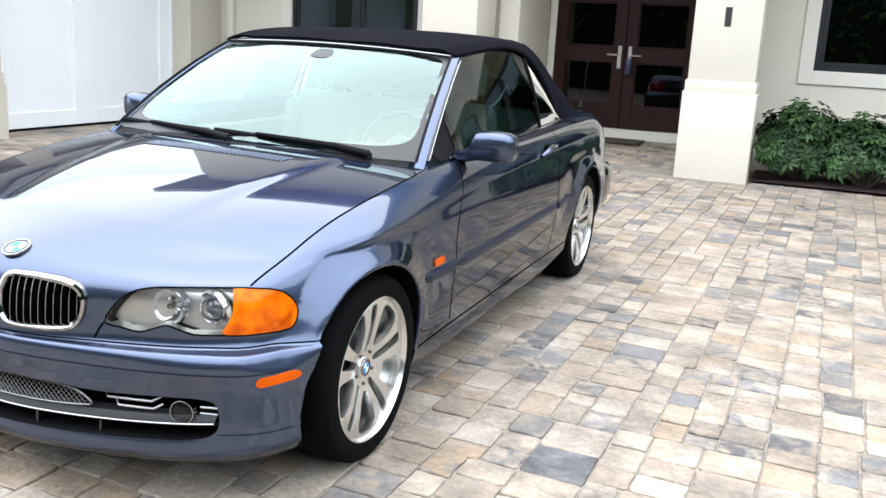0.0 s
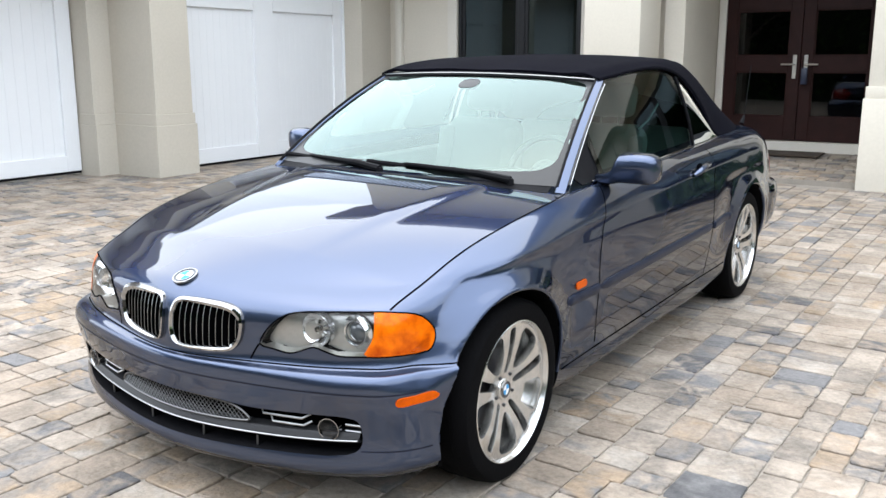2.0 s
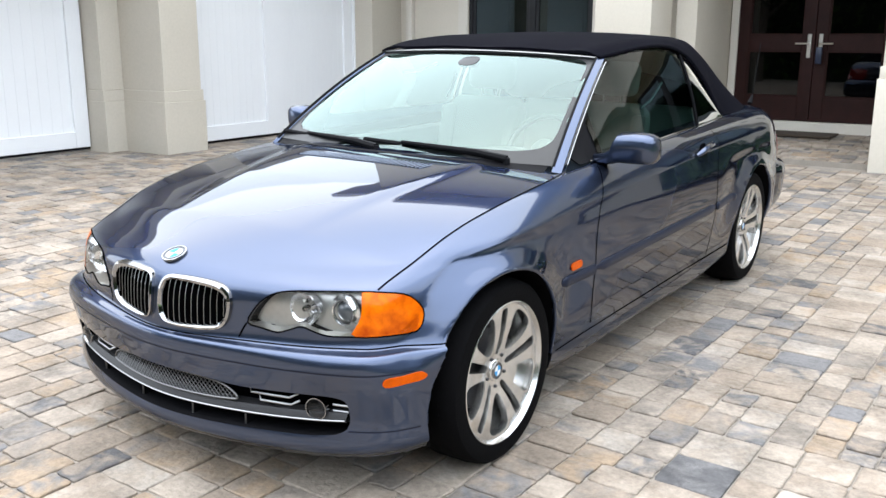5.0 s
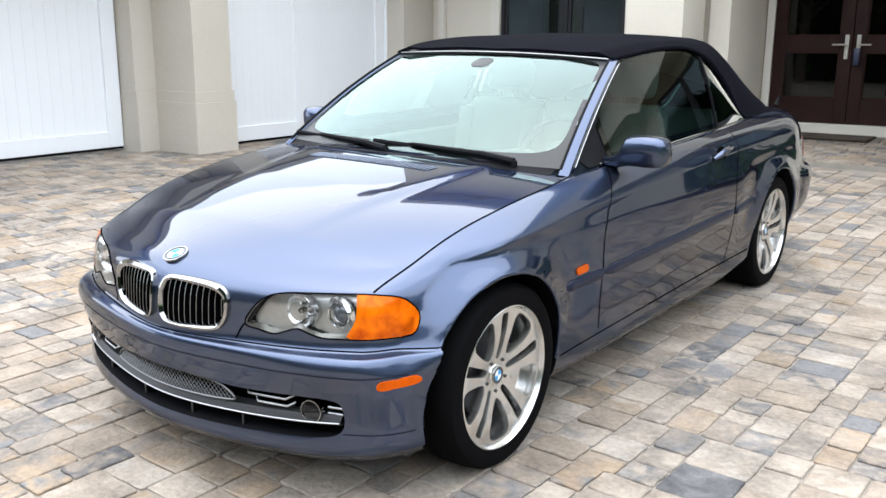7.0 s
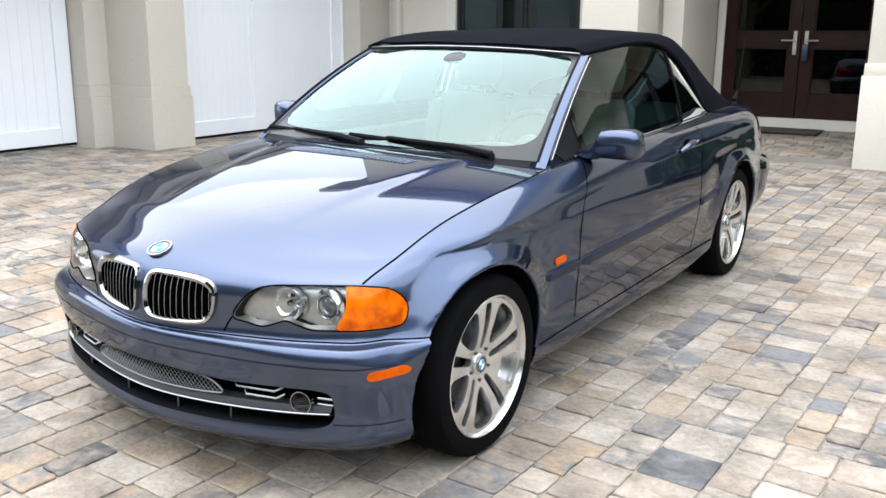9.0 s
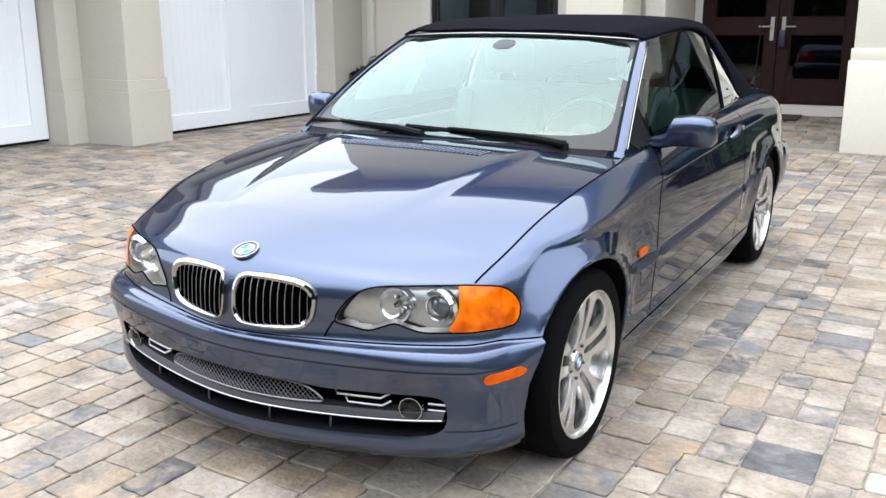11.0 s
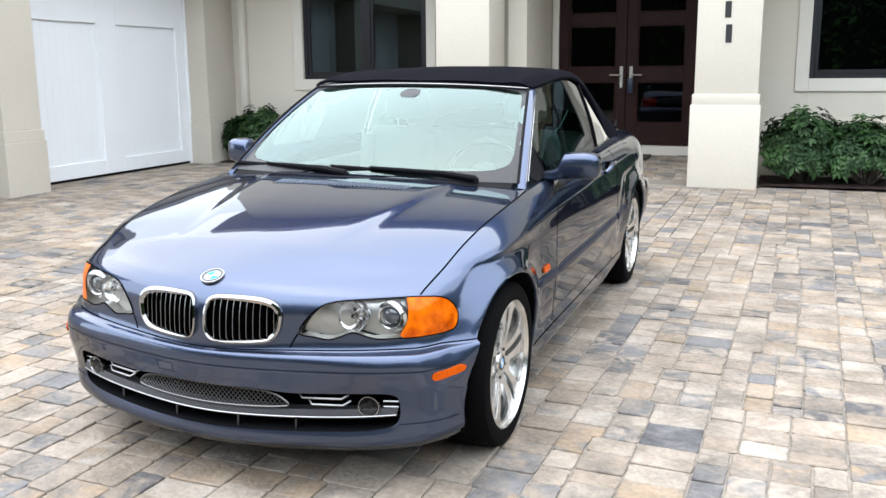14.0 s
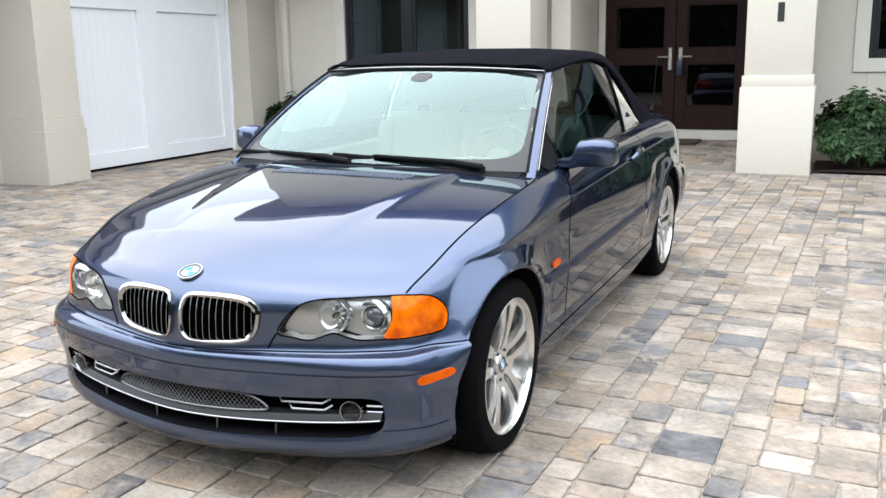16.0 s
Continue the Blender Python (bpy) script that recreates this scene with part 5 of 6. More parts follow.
for s in (1, -1):
    k = KIDNEY if s > 0 else mirror(KIDNEY)
    n = len(k)
    # outer side broader than the inner
    rows = []
    for i in range(n + 1):
        x, z = k[i % n]
        wide = .007 + .009 * max(0, (abs(x) - .03) / .25)
        if z > .66:
            wide += .004
        a, b_, c_ = offset(k, .0032)[i % n], offset(k, -wide * .35)[i % n], offset(k, -wide)[i % n]
        pa, pb = front(a[0], a[1], 0), front(x, z, 0)
        rows.append([pa, pa + Vector((0, -.012, .001)), front(*b_, 0) + Vector((0, -.014, .0)), front(*c_, 0) + Vector((0, -.005, 0)), front(*c_, 0) + Vector((0, .03, 0))])
    kd = part("grille", grid_mesh(rows), CHROME, car, "chrome-framed grille with upright bars", angle=50)
    # near-black sheet and bar sides put the grille's inner shade into colour
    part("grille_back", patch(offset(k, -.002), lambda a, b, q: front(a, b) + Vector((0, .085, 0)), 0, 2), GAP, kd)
    nb = 10
    for i in range(nb):
        x = s * (.036 + (.266 - .036) * (i + .5) / nb)
        zs = [z for (xa, z), (xb, z2) in zip(k, k[1:] + k[:1]) if (xa - x) * (xb - x) <= 0]
        z0, z1 = min(zs) + .002, max(zs) - .002
        bm = bmesh.new()
        rows = []
        for z in np.linspace(z0, z1, 7):
            p = front(x, z)
            rows.append([p + Vector((-.0030, .045, 0)), p + Vector((-.0018, .004, 0)), p + Vector((0, .0020, 0)), p + Vector((.0018, .004, 0)), p + Vector((.0030, .045, 0))])
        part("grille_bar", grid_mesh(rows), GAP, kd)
        bm = bmesh.new()
        tube(bm, [front(x, z) + Vector((0, .002, 0)) for z in np.linspace(z0, z1, 7)], .0010, 6)
        part("bar_edge", bm, BAR, kd)

    # headlamp
    H = HEADLAMP if s > 0 else mirror(HEADLAMP)
    hl = part("headlamp", patch(offset(H, .001), lambda a, b, q: front(a, b) + Vector((-s * .012, .040, 0)), 0, 5), LAMPBACK, car, "double headlamp with a clear cover and an amber corner lens", angle=80)
    rim = offset(H, -.0022)
    rows = [[front(*rim[i % len(H)]) + Vector((0, .001, 0)), front(*rim[i % len(H)]) + Vector((-s * .012, .041, 0))] for i in range(len(H) + 1)]
    part("lamp_wall", grid_mesh(rows), LAMPBACK, hl)
    bm = bmesh.new()
    tube(bm, [front(*p, .001) for p in H], .0026, 6, closed=True)
    part("lamp_gasket", bm, GAP, hl)

    # inner reflector bowl and outer projector
    for lx, lz, r, nm in ((.505, .640, .058, "reflector"), (.616, .636, .056, "projector")):
        p = front(s * lx, lz) + Vector((s * -.010, .034, 0))
        ax = Vector((s * .10, -1, 0)).normalized()
        m = Matrix.Translation(p) @ ax.to_track_quat("Z", "Y").to_matrix().to_4x4()
        bm = bmesh.new()
        if nm == "reflector":
            lathe(bm, [(.0001, -.012), (.012, -.011), (.030, -.004), (.045, .004), (.050, .010), (.053, .014), (.055, .010), (.056, -.01)], 40, "z")
            bm.transform(m)
            o = part("reflector", bm, LAMPCHROME, hl, "chrome main-beam reflector")
            for q in range(9):
                bm = boxes((-.004, .004, .016, .042, -.004, .004), bevel=.002)
                bm.transform(m @ Matrix.Rotation(2 * math.pi * q / 9, 4, "Z") @ Matrix.Rotation(radians(-15), 4, "X"))
                part("facet", bm, CHROME if q % 3 == 0 else LAMPBACK, hl)
            bm = bmesh.new()
            lathe(bm, [(.0001, .014), (.008, .012), (.010, .004), (.010, -.01)], 16, "z")
            bm.transform(m)
            part("bulb_shield", bm, CHROME, hl)
        else:
            lathe(bm, [(.034, .006), (.037, .016), (.041, .018), (.044, .012), (.050, .006), (.056, .004), (.056, -.008)], 44, "z")
            bm.transform(m)
            o = part("projector", bm, LAMPCHROME, hl, "chrome dipped-beam projector ring")
            bm = bmesh.new()
            lathe(bm, [(.0001, .017), (.012, .0155), (.024, .011), (.033, .004), (.036, -.004)], 32, "z")
            bm.transform(m)
            part("projector_lens", bm, surface("projector_glass", (.10, .11, .12), .04, metal=.3, bump=0, coat=1.0) if s > 0 else bpy.data.materials["projector_glass"], hl)
    # amber corner and clear cover
    xb0, xb1 = .652, .646          # the boundary leans
    am = [p for p in H if abs(p[0]) > xb1 + (xb0 - xb1) * (p[1] - .577) / .125]
    cut = lambda z: s * (xb1 + (xb0 - xb1) * (z - .577) / .125 + .018 * math.sin(math.pi * (z - .577) / .125))
    am = sorted(am, key=lambda p: math.atan2(p[1] - .64, (abs(p[0]) - .70)))
    am = am + [(cut(z), z) for z in np.linspace(.700, .578, 8)]
    am = sorted(am, key=lambda p: math.atan2(p[1] - .64, (abs(p[0]) - .70)))
    part("amber_lens", patch(am, front, .0015, 5), AMBER, hl, "amber indicator lens")
    cl = part("lamp_cover", patch(H, front, .0005, 6), CLEAR, hl, "clear lamp cover")
    cl.visible_shadow = False

    # fog lamp, bars and lower intake
    p = front(s * .566, .44) + Vector((0, .030, -.102))
    ax = Vector((s * .25, -1, 0)).normalized()
    m = Matrix.Translation(p) @ ax.to_track_quat("Z", "Y").to_matrix().to_4x4()
    bm = bmesh.new()
    lathe(bm, [(.032, .004), (.034, .009), (.0365, .009), (.038, .004), (.038, -.05)], 36, "z")
    bm.transform(m)
    fg = part("fog_lamp", bm, CHROME, car, "round clear fog lamp in the bumper")
    bm = bmesh.new()
    lathe(bm, [(.0001, -.03), (.013, -.027), (.026, -.012), (.033, .004)], 32, "z")
    bm.transform(m)
    part("fog_reflector", bm, DULL, fg)
    bm = bmesh.new()
    lathe(bm, [(.0001, .012), (.016, .011), (.026, .008), (.033, .005)], 32, "z")
    bm.transform(m)
    part("fog_glass", bm, CLEAR, fg).visible_shadow = False
    for z, x0, x1 in ((.358, .345, .495), (.335, .378, .500)):
        bm = bmesh.new()
        tube(bm, [front(s * x0 - s * .018, .43) * 1 + Vector((0, .050, z - .43 + .010)), front(s * x0, .43) + Vector((0, .034, z - .43)), front(s * (x0 + x1) / 2, .43) + Vector((0, .034, z - .43)), front(s * x1 - s * .02, .43) + Vector((0, .034, z - .43)), front(s * x1, .43) + Vector((0, .046, z - .43 + .012))], .0026, 6, flat=1.4)
        part("fog_bar", bm, BAR, car, "thin silver bar beside the fog lamp")
    for z in (.350, .330):
        bm = bmesh.new()
        tube(bm, [front(s * .606, .43) + Vector((0, .04, z - .43)), front(s * .654, .43) + Vector((0, .034, z - .43))], .0026, 6, flat=1.4)
        part("fog_bar", bm, BAR, car)

# backing of the intake: a near-black sheet added for the shade inside
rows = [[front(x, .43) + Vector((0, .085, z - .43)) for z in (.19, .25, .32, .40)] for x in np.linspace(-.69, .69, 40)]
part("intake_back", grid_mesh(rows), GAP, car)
# blade across the intake
rows = []
for x in np.linspace(-.655, .655, 49):
    u = abs(x) / .655
    b = front(x, .43)
    zz = .292 + .018 * u * u
    rows.append([b + Vector((0, .07, zz - .43 + .022)), b + Vector((0, .030, zz - .43 + .020)), b + Vector((0, .020, zz - .43 + .002)), b + Vector((0, .018, zz - .43 - .006)), b + Vector((0, .026, zz - .43 - .012)), b + Vector((0, .07, zz - .43 - .010))])
blade = part("intake_blade", grid_mesh(rows), surface("satin_grey_plastic", (.028, .028, .030), .5, metal=.2, var=.08, bump=.05), car, "satin grey blade across the lower intake")
bm = bmesh.new()
tube(bm, [front(x, .43) + Vector((0, .0175, .292 + .018 * (abs(x) / .655) ** 2 - .43 - .003)) for x in np.linspace(-.653, .653, 49)], .0028, 6)
part("blade_edge", bm, BAR, blade, "bright lower edge of the blade")
for x in (-.42, -.14, .115, .321, ):
    p = front(x, .43)
    bm = bmesh.new()
    box(bm, -.004, .004, .0, .07, .222, .282, bevel=.0025)
    bm.transform(Matrix.Translation((p.x, p.y + .03, 0)))
    part("intake_fin", bm, BLACK, car)
    bm = bmesh.new()
    tube(bm, [(p.x, p.y + .031, .226), (p.x + .004, p.y + .029, .280)], .0032, 6)
    part("fin_edge", bm, WIRE, car)
# mesh panel in the middle
MESH = rounded([(-.305, .334), (-.285, .362), (-.22, .380), (0, .388), (.22, .380), (.275, .362), (.305, .334), (.27, .326), (0, .318), (-.27, .326)], 5)
bm = bmesh.new()
tube(bm, [front(x, .43) + Vector((0, .022, z - .43)) for x, z in MESH], .0034, 6, closed=True)
mesh = part("intake_mesh", bm, WIRE, car, "diamond wire mesh in the intake")


def in_outline(o, x, z):
    c = False
    for (x0, z0), (x1, z1) in zip(o, o[1:] + o[:1]):
        if (z0 > z) != (z1 > z) and x < (x1 - x0) * (z - z0) / (z1 - z0) + x0:
            c = not c
    return c


bm = bmesh.new()
for d in (1, -1):
    for k in range(-40, 41):
        run = []
        for t in np.linspace(-.05, .05, 60):
            x, z = k * .0165 + d * t * .85, .353 + t
            if in_outline(MESH, x, z):
                run.append(front(x, .43) + Vector((0, .026 + .0015 * d, z - .43)))
        if len(run) > 2:
            tube(bm, [run[0], run[-1]], .0013, 4)
part("mesh_wire", bm, WIRE, mesh)

# scuttle: grille slots in the bonnet, wipers
for x in np.linspace(-.30, .30, 34):
    y0 = .262 + .10 * (x / .31) * 0 + .012 * (x / .3) ** 2
    # flat near-black ribbon on the bonnet, coloured for the shade in a slot
    bm = bmesh.new()
    ribbon(bm, [above(x - .008, y0 - .018), above(x, y0 + .012), above(x + .008, y0 + .042)], .0095, .0026)
    part("bonnet_slot", bm, GAP, car)
    # pale tube beside it, a painted glint of sky on the slat's edge
    bm = bmesh.new()
    tube(bm, [above(x + .001, y0 - .018, .002), above(x + .009, y0 + .012, .003), above(x + .017, y0 + .042, .002)], .0018, 6)
    part("vent_slat", bm, SLAT, car)
rows = [[above(x, .385 + .17 * abs(x / .7) ** 2.2 + dy, .001) for dy in (0, .02)] + [shield(x / .70, 0.0) + Vector((0, 0.01, .004))] for x in np.linspace(-.68, .68, 30)]
part("scuttle_panel", grid_mesh(rows), BLACK, car, "black scuttle panel under the windscreen")
for (px_, py_), tip, nm in ((((.53, .50)), (-.14, .055), "a"), (((-.05, .425)), (-.655, .045), "b")):
    a = shield(px_ / .70, 0.0, .018)
    e = shield(tip[0] / .66, tip[1], .014)
    mdl = a.lerp(e, .5) + Vector((0, -.02, .012))
    bm = bmesh.new()
    tube(bm, [a, a.lerp(e, .2) + Vector((0, -.012, .012)), mdl, a.lerp(e, .72) + Vector((0, -.008, .010))], [.016, .013, .010, .007], 8)
    wp = part("wiper", bm, BLACK, car, "black windscreen wiper at rest")
    bm = bmesh.new()
    tube(bm, [a.lerp(e, .12) + Vector((0, .0, -.004)), a.lerp(e, .55), e], .007, 6, flat=1.6)
    part("wiper_blade", bm, BLACK, wp)
    bm = bmesh.new()
    lathe(bm, [(.0001, .008), (.011, .006), (.014, 0), (.014, -.03)], 14, "z", tuple(a))
    part("wiper_pivot", bm, BLACK, wp)

# ---------------------------------------------------------------- car: tail, cabin, underside
for s in (1, -1):
    o = rounded([(s * .52, .66), (s * .66, .655), (s * .74, .66), (s * .735, .80), (s * .66, .83), (s * .5, .83), (s * .46, .74)], 3)
    part("tail_lamp", patch(o, lambda a, b, q: onto((a, 6, b), (0, -1, 0), q), .004, 4, .01), REDLENS, car, "red tail lamp")
    o = rounded([(3.42, .66), (3.49, .66), (3.51, .72), (3.49, .80), (3.44, .82), (3.41, .75)], 3)
    part("tail_lamp_side", patch(o, lambda a, b, q, s=s: flank(a, b, q, s), .004, 4, .008), REDLENS, car)
bm = bmesh.new()
tube(bm, [(.577, 3.50, .955), (.579, 3.52, .985), (.58, 3.535, 1.005)], [.016, .010, .006], 8)
tube(bm, [(.58, 3.535, 1.0), (.578, 3.62, 1.33)], .0022, 5)
part("aerial", bm, BLACK, car, "thin black whip aerial on the rear wing")
part("underside", boxes((-.62, .62, -.55, 3.4, .16, .24), bevel=.03), BLACK, car)
# black box added below the sills to block light and deepen the car's shadow
part("sill_underside", boxes((-.765, .765, .42, 2.30, .135, .20), bevel=.02), BLACK, car)
part("cabin_floor", boxes((-.66, .66, .55, 2.64, .303, .33)), DASH, car)
# dashboard
rows = []
for x in np.linspace(-.66, .66, 24):
    y0 = .47 + .12 * abs(x / .66) ** 2
    rows.append([(x, y0, .915), (x, y0 + .18, .925), (x, .86, .918 + (.03 * math.exp(-((x - .36) / .17) ** 2))), (x, .93, .89), (x, .95, .80), (x, .90, .62), (x, .82, .40)])
part("dashboard", grid_mesh(rows), DASH, car, "dark grey dashboard")
m = Matrix.Translation((.365, 1.09, .885)) @ Matrix.Rotation(radians(64), 4, "X")
bm = bmesh.new()
tube(bm, [(.185 * math.cos(t), .185 * math.sin(t), 0) for t in np.linspace(0, 2 * math.pi, 41)[:-1]], .015, 8, closed=True)
bm.transform(m)
st = part("steering_wheel", bm, DASH, car, "dark leather steering wheel")
bm = bmesh.new()
lathe(bm, [(.0001, .02), (.05, .018), (.075, 0), (.07, -.03)], 24, "z")
for t in (0, math.pi, -math.pi / 2):
    box(bm, -.02, .02, .0, .18, -.012, .006, bevel=.005) if False else tube(bm, [(.06 * math.cos(t), .06 * math.sin(t), -.005), (.18 * math.cos(t), .18 * math.sin(t), 0)], .016, 8, flat=.5)
bm.transform(m)
part("wheel_boss", bm, DASH, st)


def seat(x, y):
    o = new("seat")
    o.parent = car
    o["label"] = "light grey leather front seat with headrest"
    bm = boxes((x - .25, x + .25, y - .52, y + .02, .40, .58), bevel=.06, seg=3)
    part("seat_cushion", bm, LEATHER, o)
    bm = boxes((-.25, .25, -.07, .07, 0, .58), bevel=.06, seg=3)
    for v in bm.verts:
        v.co.x *= 1 - .18 * max(0, v.co.z) / .58
        v.co.y -= .02 * math.cos(v.co.x * 6)
    bm.transform(Matrix.Translation((x, y, .50)) @ Matrix.Rotation(radians(-18), 4, "X"))
    part("seat_back", bm, LEATHER, o)
    bm = boxes((-.13, .13, -.05, .05, .62, .80), bevel=.045, seg=3)
    bm.transform(Matrix.Translation((x, y, .50)) @ Matrix.Rotation(radians(-16), 4, "X"))
    part("headrest", bm, LEATHER, o)
    for d in (-.05, .05):
        bm = bmesh.new()
        tube(bm, [(d, 0, .55), (d, 0, .65)], .006, 6)
        bm.transform(Matrix.Translation((x, y, .50)) @ Matrix.Rotation(radians(-16), 4, "X"))
        part("headrest_post", bm, STEEL, o)
    for d in (-.19, .19):
        bm = boxes((d - .05, d + .05, -.10, -.02, .03, .52), bevel=.035, seg=2)
        bm.transform(Matrix.Translation((x, y, .50)) @ Matrix.Rotation(radians(-18), 4, "X"))
        part("seat_bolster", bm, LEATHER, o)
    return o


seat(.36, 1.66)
seat(-.36, 1.66)
rs_ = new("rear_seat")
rs_.parent = car
rs_["label"] = "light grey leather rear bench"
part("seat_cushion", boxes((-.55, .55, 2.05, 2.45, .42, .60), bevel=.06, seg=3), LEATHER, rs_)
bm = boxes((-.55, .55, -.06, .06, 0, .45), bevel=.05, seg=3)
bm.transform(Matrix.Translation((0, 2.47, .56)) @ Matrix.Rotation(radians(-16), 4, "X"))
part("seat_back", bm, LEATHER, rs_)
for s in (1, -1):
    a, b = (.640, .678) if s > 0 else (-.678, -.640)
    part("door_card", boxes((a, b, .95, 2.4, .42, .90), bevel=.015), LEATHER, car)
    bm = bmesh.new()
    tube(bm, [(s * .60, 1.88, 1.17), (s * .58, 1.80, 1.09), (s * .56, 1.72, 1.05)], .008, 6)
    part("belt_guide", bm, CHROME, car)

# ---------------------------------------------------------------- car: proportions
def settle(v):
    """Draws the whole body a little closer to its true proportions: a slow change along, across and up."""
    x, y, z = v
    k = 1 - step(y, 1.35, 2.45)
    return Vector((x + k * x * (-0.0038 +0.0101 * y +0.022 * z -0.0035 * y * y),
                   y + k * (0.0398 -0.0855 * x * x +0.0325 * y -0.0263 * z +0.0134 * y * y -0.0635 * x * x * y -0.0245 * y * z),
                   z + k * (0.007 +0.014 * y -0.0324 * z +0.0002 * x * x -0.003 * y * y +0.0047 * y * z)))


for ob in list(car.children_recursive):
    up = ob
    while up.parent is not car:
        up = up.parent
    if ob.type == "MESH" and not up.name.startswith("wheel"):
        for v in ob.data.vertices:
            v.co = settle(v.co)

# ---------------------------------------------------------------- pavers
def paver_material(name, per_island):
    m, t, b = nodes_of(name)
    n, l = t.nodes, t.links
    if per_island:
        src = n.new("ShaderNodeNewGeometry").outputs["Random Per Island"]
    else:
        src = n.new("ShaderNodeObjectInfo").outputs["Random"]
    geo = n.new("ShaderNodeNewGeometry")

    def ramp(stops):
        r = n.new("ShaderNodeValToRGB")
        r.color_ramp.interpolation = "CONSTANT"
        e = r.color_ramp.elements
        while len(e) < len(stops):
            e.new(0.5)
        for k, (p, c) in enumerate(stops):
            e[k].position, e[k].color = p, (*c, 1)
        return r
    tan, cream, warm, blue, dark, gold, pale = (.250, .203, .159), (.306, .259, .211), (.200, .172, .145), (.147, .142, .141), (.088, .086, .088), (.270, .203, .140), (.312, .276, .236)
    one = ramp([(0, tan), (.20, cream), (.38, warm), (.50, tan), (.60, blue), (.69, dark), (.75, cream), (.84, gold), (.93, pale)])
    l.new(src, one.inputs[0])
    mul = n.new("ShaderNodeMath")
    mul.operation = "MULTIPLY"
    mul.inputs[1].default_value = 7.31
    fr = n.new("ShaderNodeMath")
    fr.operation = "FRACT"
    l.new(src, mul.inputs[0])
    l.new(mul.outputs[0], fr.inputs[0])
    two = ramp([(0, cream), (.25, tan), (.45, blue), (.62, warm), (.78, cream), (.90, gold)])
    l.new(fr.outputs[0], two.inputs[0])
    # clouds of the second colour inside each stone
    off = n.new("ShaderNodeVectorMath")
    off.operation = "ADD"
    sc = n.new("ShaderNodeCombineXYZ")
    m13 = n.new("ShaderNodeMath")
    m13.operation = "MULTIPLY"
    m13.inputs[1].default_value = 91.0
    l.new(src, m13.inputs[0])
    l.new(m13.outputs[0], sc.inputs[2])
    l.new(geo.outputs["Position"], off.inputs[0])
    l.new(sc.outputs[0], off.inputs[1])
    cl = n.new("ShaderNodeTexNoise")
    cl.inputs["Scale"].default_value = 7.0
    cl.inputs["Detail"].default_value = 7
    cl.inputs["Distortion"].default_value = 1.4
    l.new(off.outputs[0], cl.inputs["Vector"])
    mr = n.new("ShaderNodeMapRange")
    mr.inputs["From Min"].default_value = .40
    mr.inputs["From Max"].default_value = .62
    l.new(cl.outputs["Fac"], mr.inputs["Value"])
    mx = n.new("ShaderNodeMix")
    mx.data_type = "RGBA"
    l.new(mr.outputs[0], mx.inputs[0])
    l.new(one.outputs[0], mx.inputs[6])
    l.new(two.outputs[0], mx.inputs[7])
    g = n.new("ShaderNodeTexNoise")
    g.inputs["Scale"].default_value = 42
    g.inputs["Detail"].default_value = 9
    g.inputs["Roughness"].default_value = .76
    l.new(geo.outputs["Position"], g.inputs["Vector"])
    st = n.new("ShaderNodeTexNoise")
    st.inputs["Scale"].default_value = 4.5
    st.inputs["Detail"].default_value = 6
    l.new(geo.outputs["Position"], st.inputs["Vector"])
    ad = n.new("ShaderNodeMath")
    ad.operation = "ADD"
    l.new(g.outputs["Fac"], ad.inputs[0])
    l.new(st.outputs["Fac"], ad.inputs[1])
    vr = n.new("ShaderNodeMapRange")
    vr.inputs["From Min"].default_value = .6
    vr.inputs["From Max"].default_value = 1.4
    vr.inputs["To Min"].default_value = .34
    vr.inputs["To Max"].default_value = 1.46
    l.new(ad.outputs[0], vr.inputs["Value"])
    hs = n.new("ShaderNodeHueSaturation")
    l.new(vr.outputs[0], hs.inputs["Value"])
    l.new(mx.outputs[2], hs.inputs["Color"])
    l.new(hs.outputs[0], b.inputs["Base Color"])
    b.inputs["Roughness"].default_value = .72
    b.inputs["Specular IOR Level"].default_value = .35
    cl2 = n.new("ShaderNodeTexNoise")
    cl2.inputs["Scale"].default_value = 35
    cl2.inputs["Detail"].default_value = 6
    l.new(geo.outputs["Position"], cl2.inputs["Vector"])
    bp = n.new("ShaderNodeBump")
    bp.inputs["Strength"].default_value = 1.0
    bp.inputs["Distance"].default_value = .009
    l.new(cl2.outputs["Fac"], bp.inputs["Height"])
    l.new(bp.outputs[0], b.inputs["Normal"])
    return m


PAVER = paver_material("tumbled_paver", False)
PAVER_FAR = paver_material("tumbled_paver_joined", True)
prng = random.Random(5)


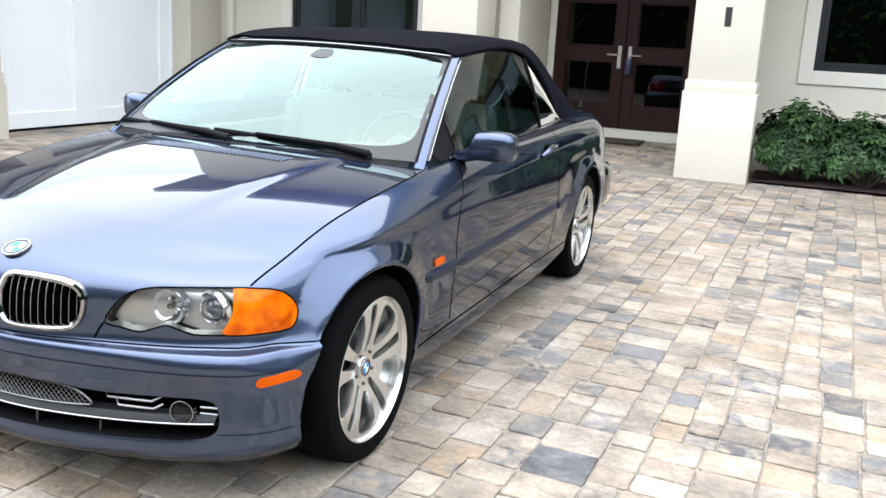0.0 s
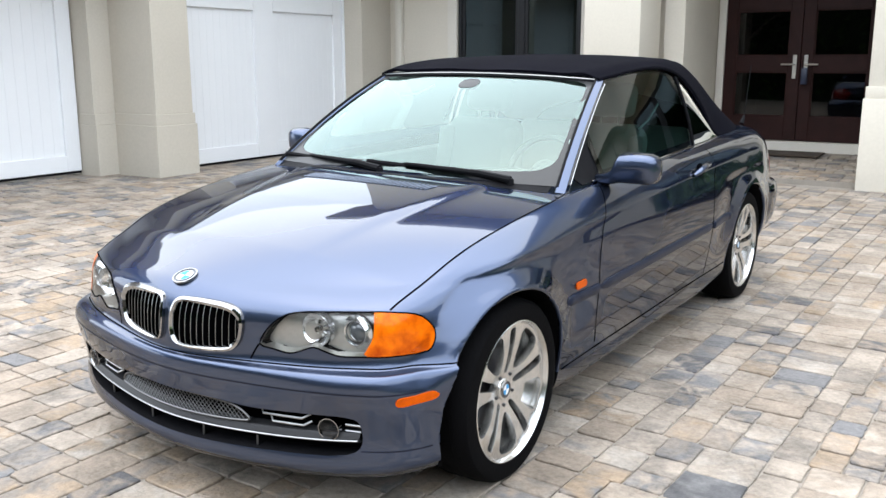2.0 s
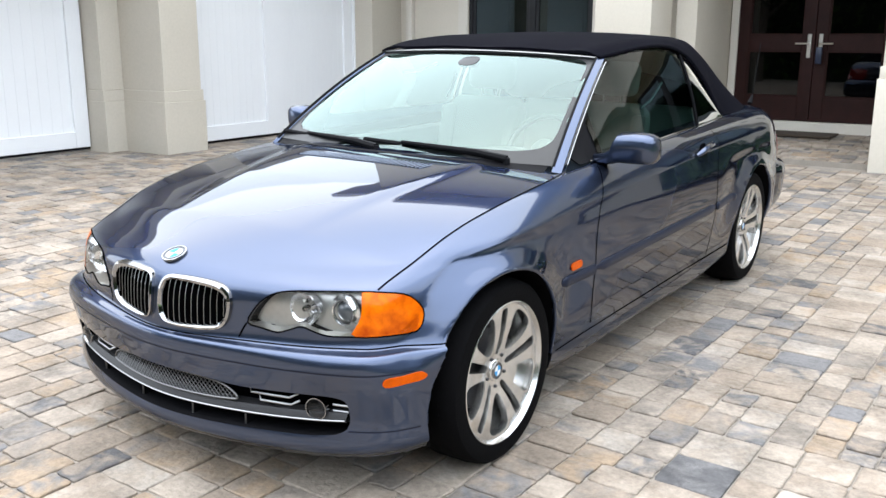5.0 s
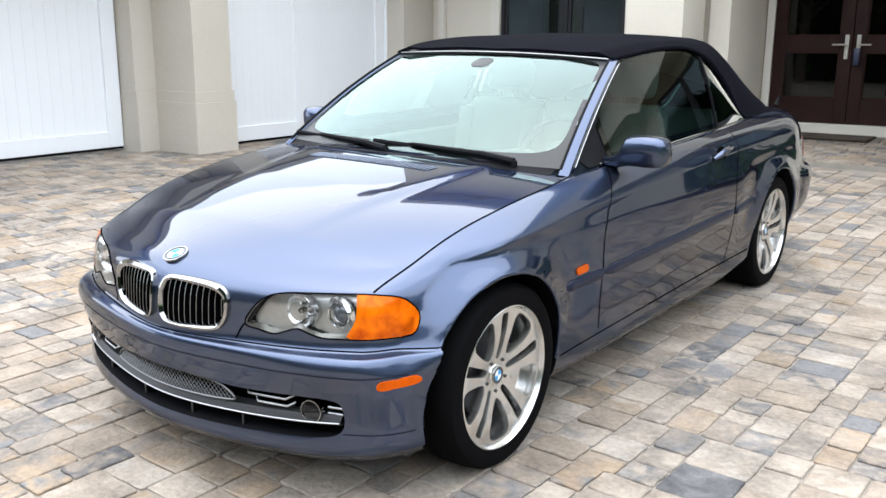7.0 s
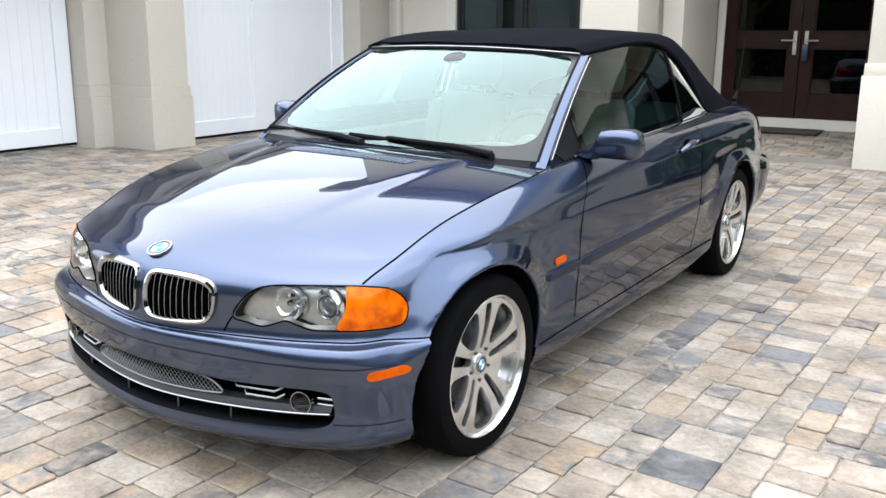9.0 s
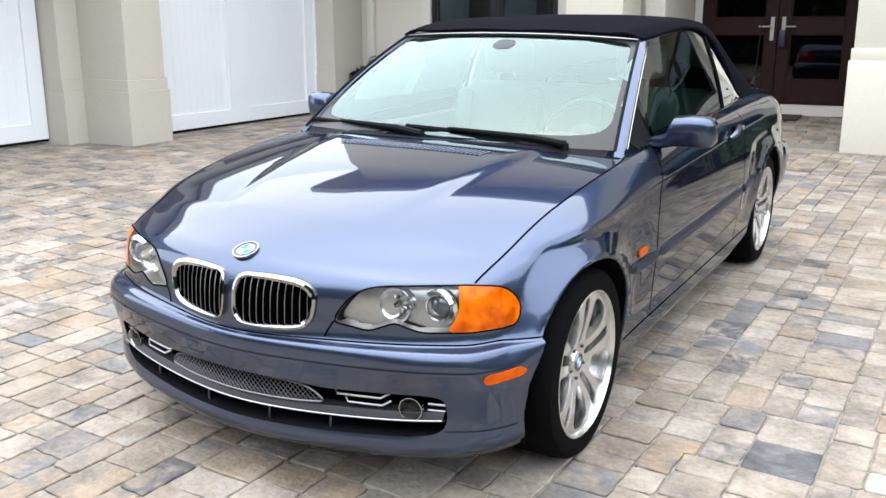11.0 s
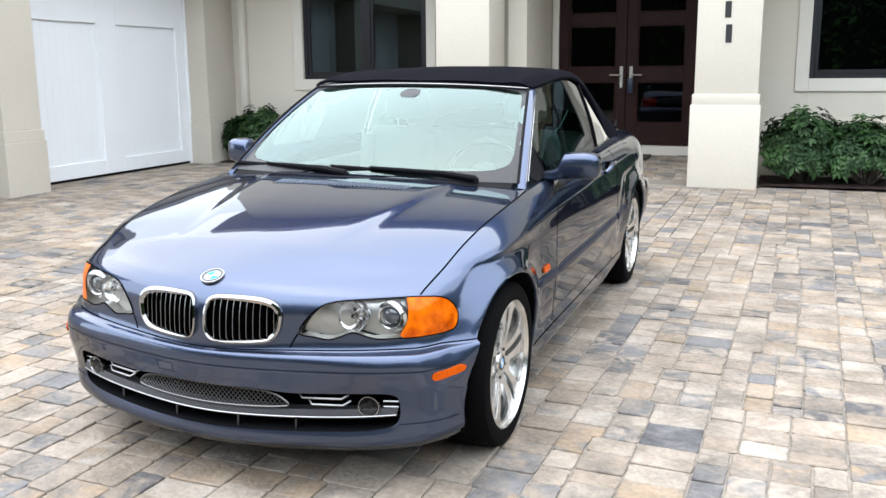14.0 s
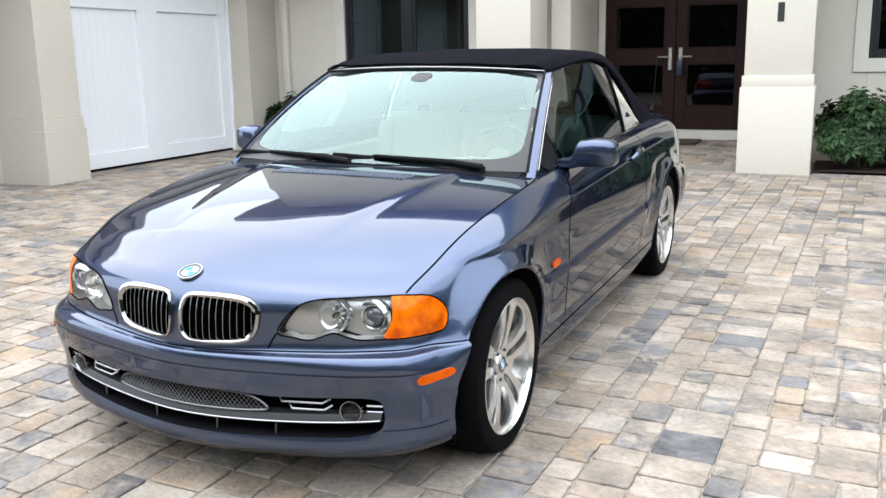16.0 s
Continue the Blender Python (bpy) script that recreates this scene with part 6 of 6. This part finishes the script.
def stone(w, l, rng):
    """Vertices and faces of one worn paver, its top at 0."""
    j = .0055
    def c():
        return rng.uniform(-j, j)
    hw, hl, bv = w / 2 - .0019, l / 2 - .0019, .0042
    base = [(-hw, -hl), (hw, -hl), (hw, hl), (-hw, hl)]
    out, inn = [], []
    for k, (x, y) in enumerate(base):
        nx, ny = base[(k + 1) % 4]
        mx_, my_ = (x + nx) / 2, (y + ny) / 2
        cut = rng.uniform(.006, .018)
        sx, sy = (1 if x > 0 else -1), (1 if y > 0 else -1)
        dx, dy = nx - x, ny - y
        L = math.hypot(dx, dy)
        out.append((x - sx * cut * .35 + c() * .5, y - sy * cut * .35 + c() * .5))
        for f in (.12, .36, .62, .88):
            e = rng.uniform(-.0015, .0060) * (1 if f in (.36, .62) else .6)
            out.append((x + dx * f + dy / L * e * -1, y + dy * f + dx / L * e))
    for x, y in out:
        r = math.hypot(x, y)
        inn.append((x - bv * (1 if x > 0 else -1) * min(1, abs(x) / hw * 1.0), y - bv * (1 if y > 0 else -1) * min(1, abs(y) / hl)))
    tilt = (rng.uniform(-.016, .016), rng.uniform(-.016, .016), rng.uniform(-.0022, .0022))
    V = [(x, y, -.020) for x, y in out] + [(x, y, -.0030 + tilt[0] * x + tilt[1] * y + tilt[2]) for x, y in out] + [(x, y, tilt[0] * x + tilt[1] * y + tilt[2]) for x, y in inn]
    F = []
    n = len(out)
    for k in range(n):
        q = (k + 1) % n
        F += [(k, q, n + q, n + k), (n + k, n + q, 2 * n + q, 2 * n + k)]
    F.append(tuple(range(2 * n, 3 * n)))
    return V, F


stones = {}


def stone_mesh(w, l, k):
    key = (round(w, 3), round(l, 3), k)
    if key not in stones:
        V, F = stone(w, l, random.Random(int(w * 1000) * 31 + int(l * 1000) * 7 + k))
        me = bpy.data.meshes.new("paver")
        me.from_pydata(V, [], F)
        me.materials.append(PAVER)
        stones[key] = me
    return stones[key]


far_v, far_f = [], []
# Short courses that run towards the house: blocks of three or four rows abreast, each row broken at its own lengths.
def shares(total, sizes):
    """Lengths drawn from sizes that fill a total."""
    out = []
    while total > 1.6 * max(sizes):
        out.append(prng.choice(sizes))
        total -= out[-1]
    k = max(1, round(total / .165))
    cut = prng.uniform(.42, .58)
    return out + ([total] if k == 1 else [total * cut, total * (1 - cut)])


laid = []
x = -7.6
while x < 5.74:
    W = prng.choice((.46, .52, .58, .64))
    y = -8.97 - prng.random() * .6
    while y < 8.05:
        L = prng.choice((.46, .58, .70, .82))
        a = x
        for w in shares(W, (.118, .138, .155, .178)):
            b = y
            for l in shares(L, (.105, .135, .165, .19, .225)):
                laid.append((a, b, w, l))
                b += l
            a += w
        y += L
    x += W
near = 0
for x, y, w, l in laid:
    p = COURSE @ Vector((x + w / 2, y + l / 2, 0))
    X, Y = p.x, p.y
    if (-6.95 > X) or (X > 1.7 and Y > 7.18) or (-2.05 < X < 1.72 and Y > 6.98) or (X < -5.66 and Y > 7.62) or (X < -5.7 and 3.95 < Y < 4.4) or (Y > 7.86):
        continue
    z = ground_z(X, Y)
    slope = Vector((ground_z(X - .1, Y) - ground_z(X + .1, Y), ground_z(X, Y - .1) - ground_z(X, Y + .1), .2))
    R = Vector((0, 0, 1)).rotation_difference(slope).to_matrix() @ COURSE.to_3x3()
    # the stretch beside the car that is passed closest
    if near < 300 and ((-.9 < y < 2.0 and .88 < x < 2.5) or (-1.3 < y < -.2 and -1.6 < x < .88)):
        near += 1
        ob = new("paver", stone_mesh(w, l, prng.randrange(5)))
        ob.parent = ground
        ob.matrix_basis = Matrix.LocRotScale((X, Y, z), R.to_quaternion(), (1, 1, 1))
    else:
        V, F = stone(w, l, prng)
        b = len(far_v)
        for v in V:
            q = R @ Vector(v)
            far_v.append((q.x + X, q.y + Y, q.z + z))
        far_f += [tuple(b + i for i in f) for f in F]
# porch: rows of pavers and an edging course on the step
bx = -1.25
while bx < .98:
    V, F = stone(.115, .21, prng)
    b = len(far_v)
    far_v += [(v[0] + bx + .057, v[1] + 7.225, v[2] + .218) for v in V]
    far_f += [tuple(b + i for i in f) for f in F]
    V, F = stone(.115, .05, prng)
    bx += .115
py = 7.335
while py < 8.95:
    l = prng.choice((.172, .172, .115))
    bx = -1.26 + prng.random() * -.1
    while bx < .99:
        w = prng.choice((.172, .234, .115, .172))
        if bx + w < 1.02 and bx > -1.30:
            V, F = stone(w, l, prng)
            b = len(far_v)
            zz = .212 + .0529 * (py + l / 2 - 7.12)
            far_v += [(v[0] + bx + w / 2, v[1] + py + l / 2, v[2] + zz + .0529 * v[1] + .006) for v in V]
            far_f += [tuple(b + i for i in f) for f in F]
        bx += w
    py += l
me = bpy.data.meshes.new("pavers")
me.from_pydata(far_v, [], far_f)
me.materials.append(PAVER_FAR)
ob = tagged(new("pavers", me), "tumbled concrete pavers in tan, cream and grey laid in random courses", "paving", kind="stuff")
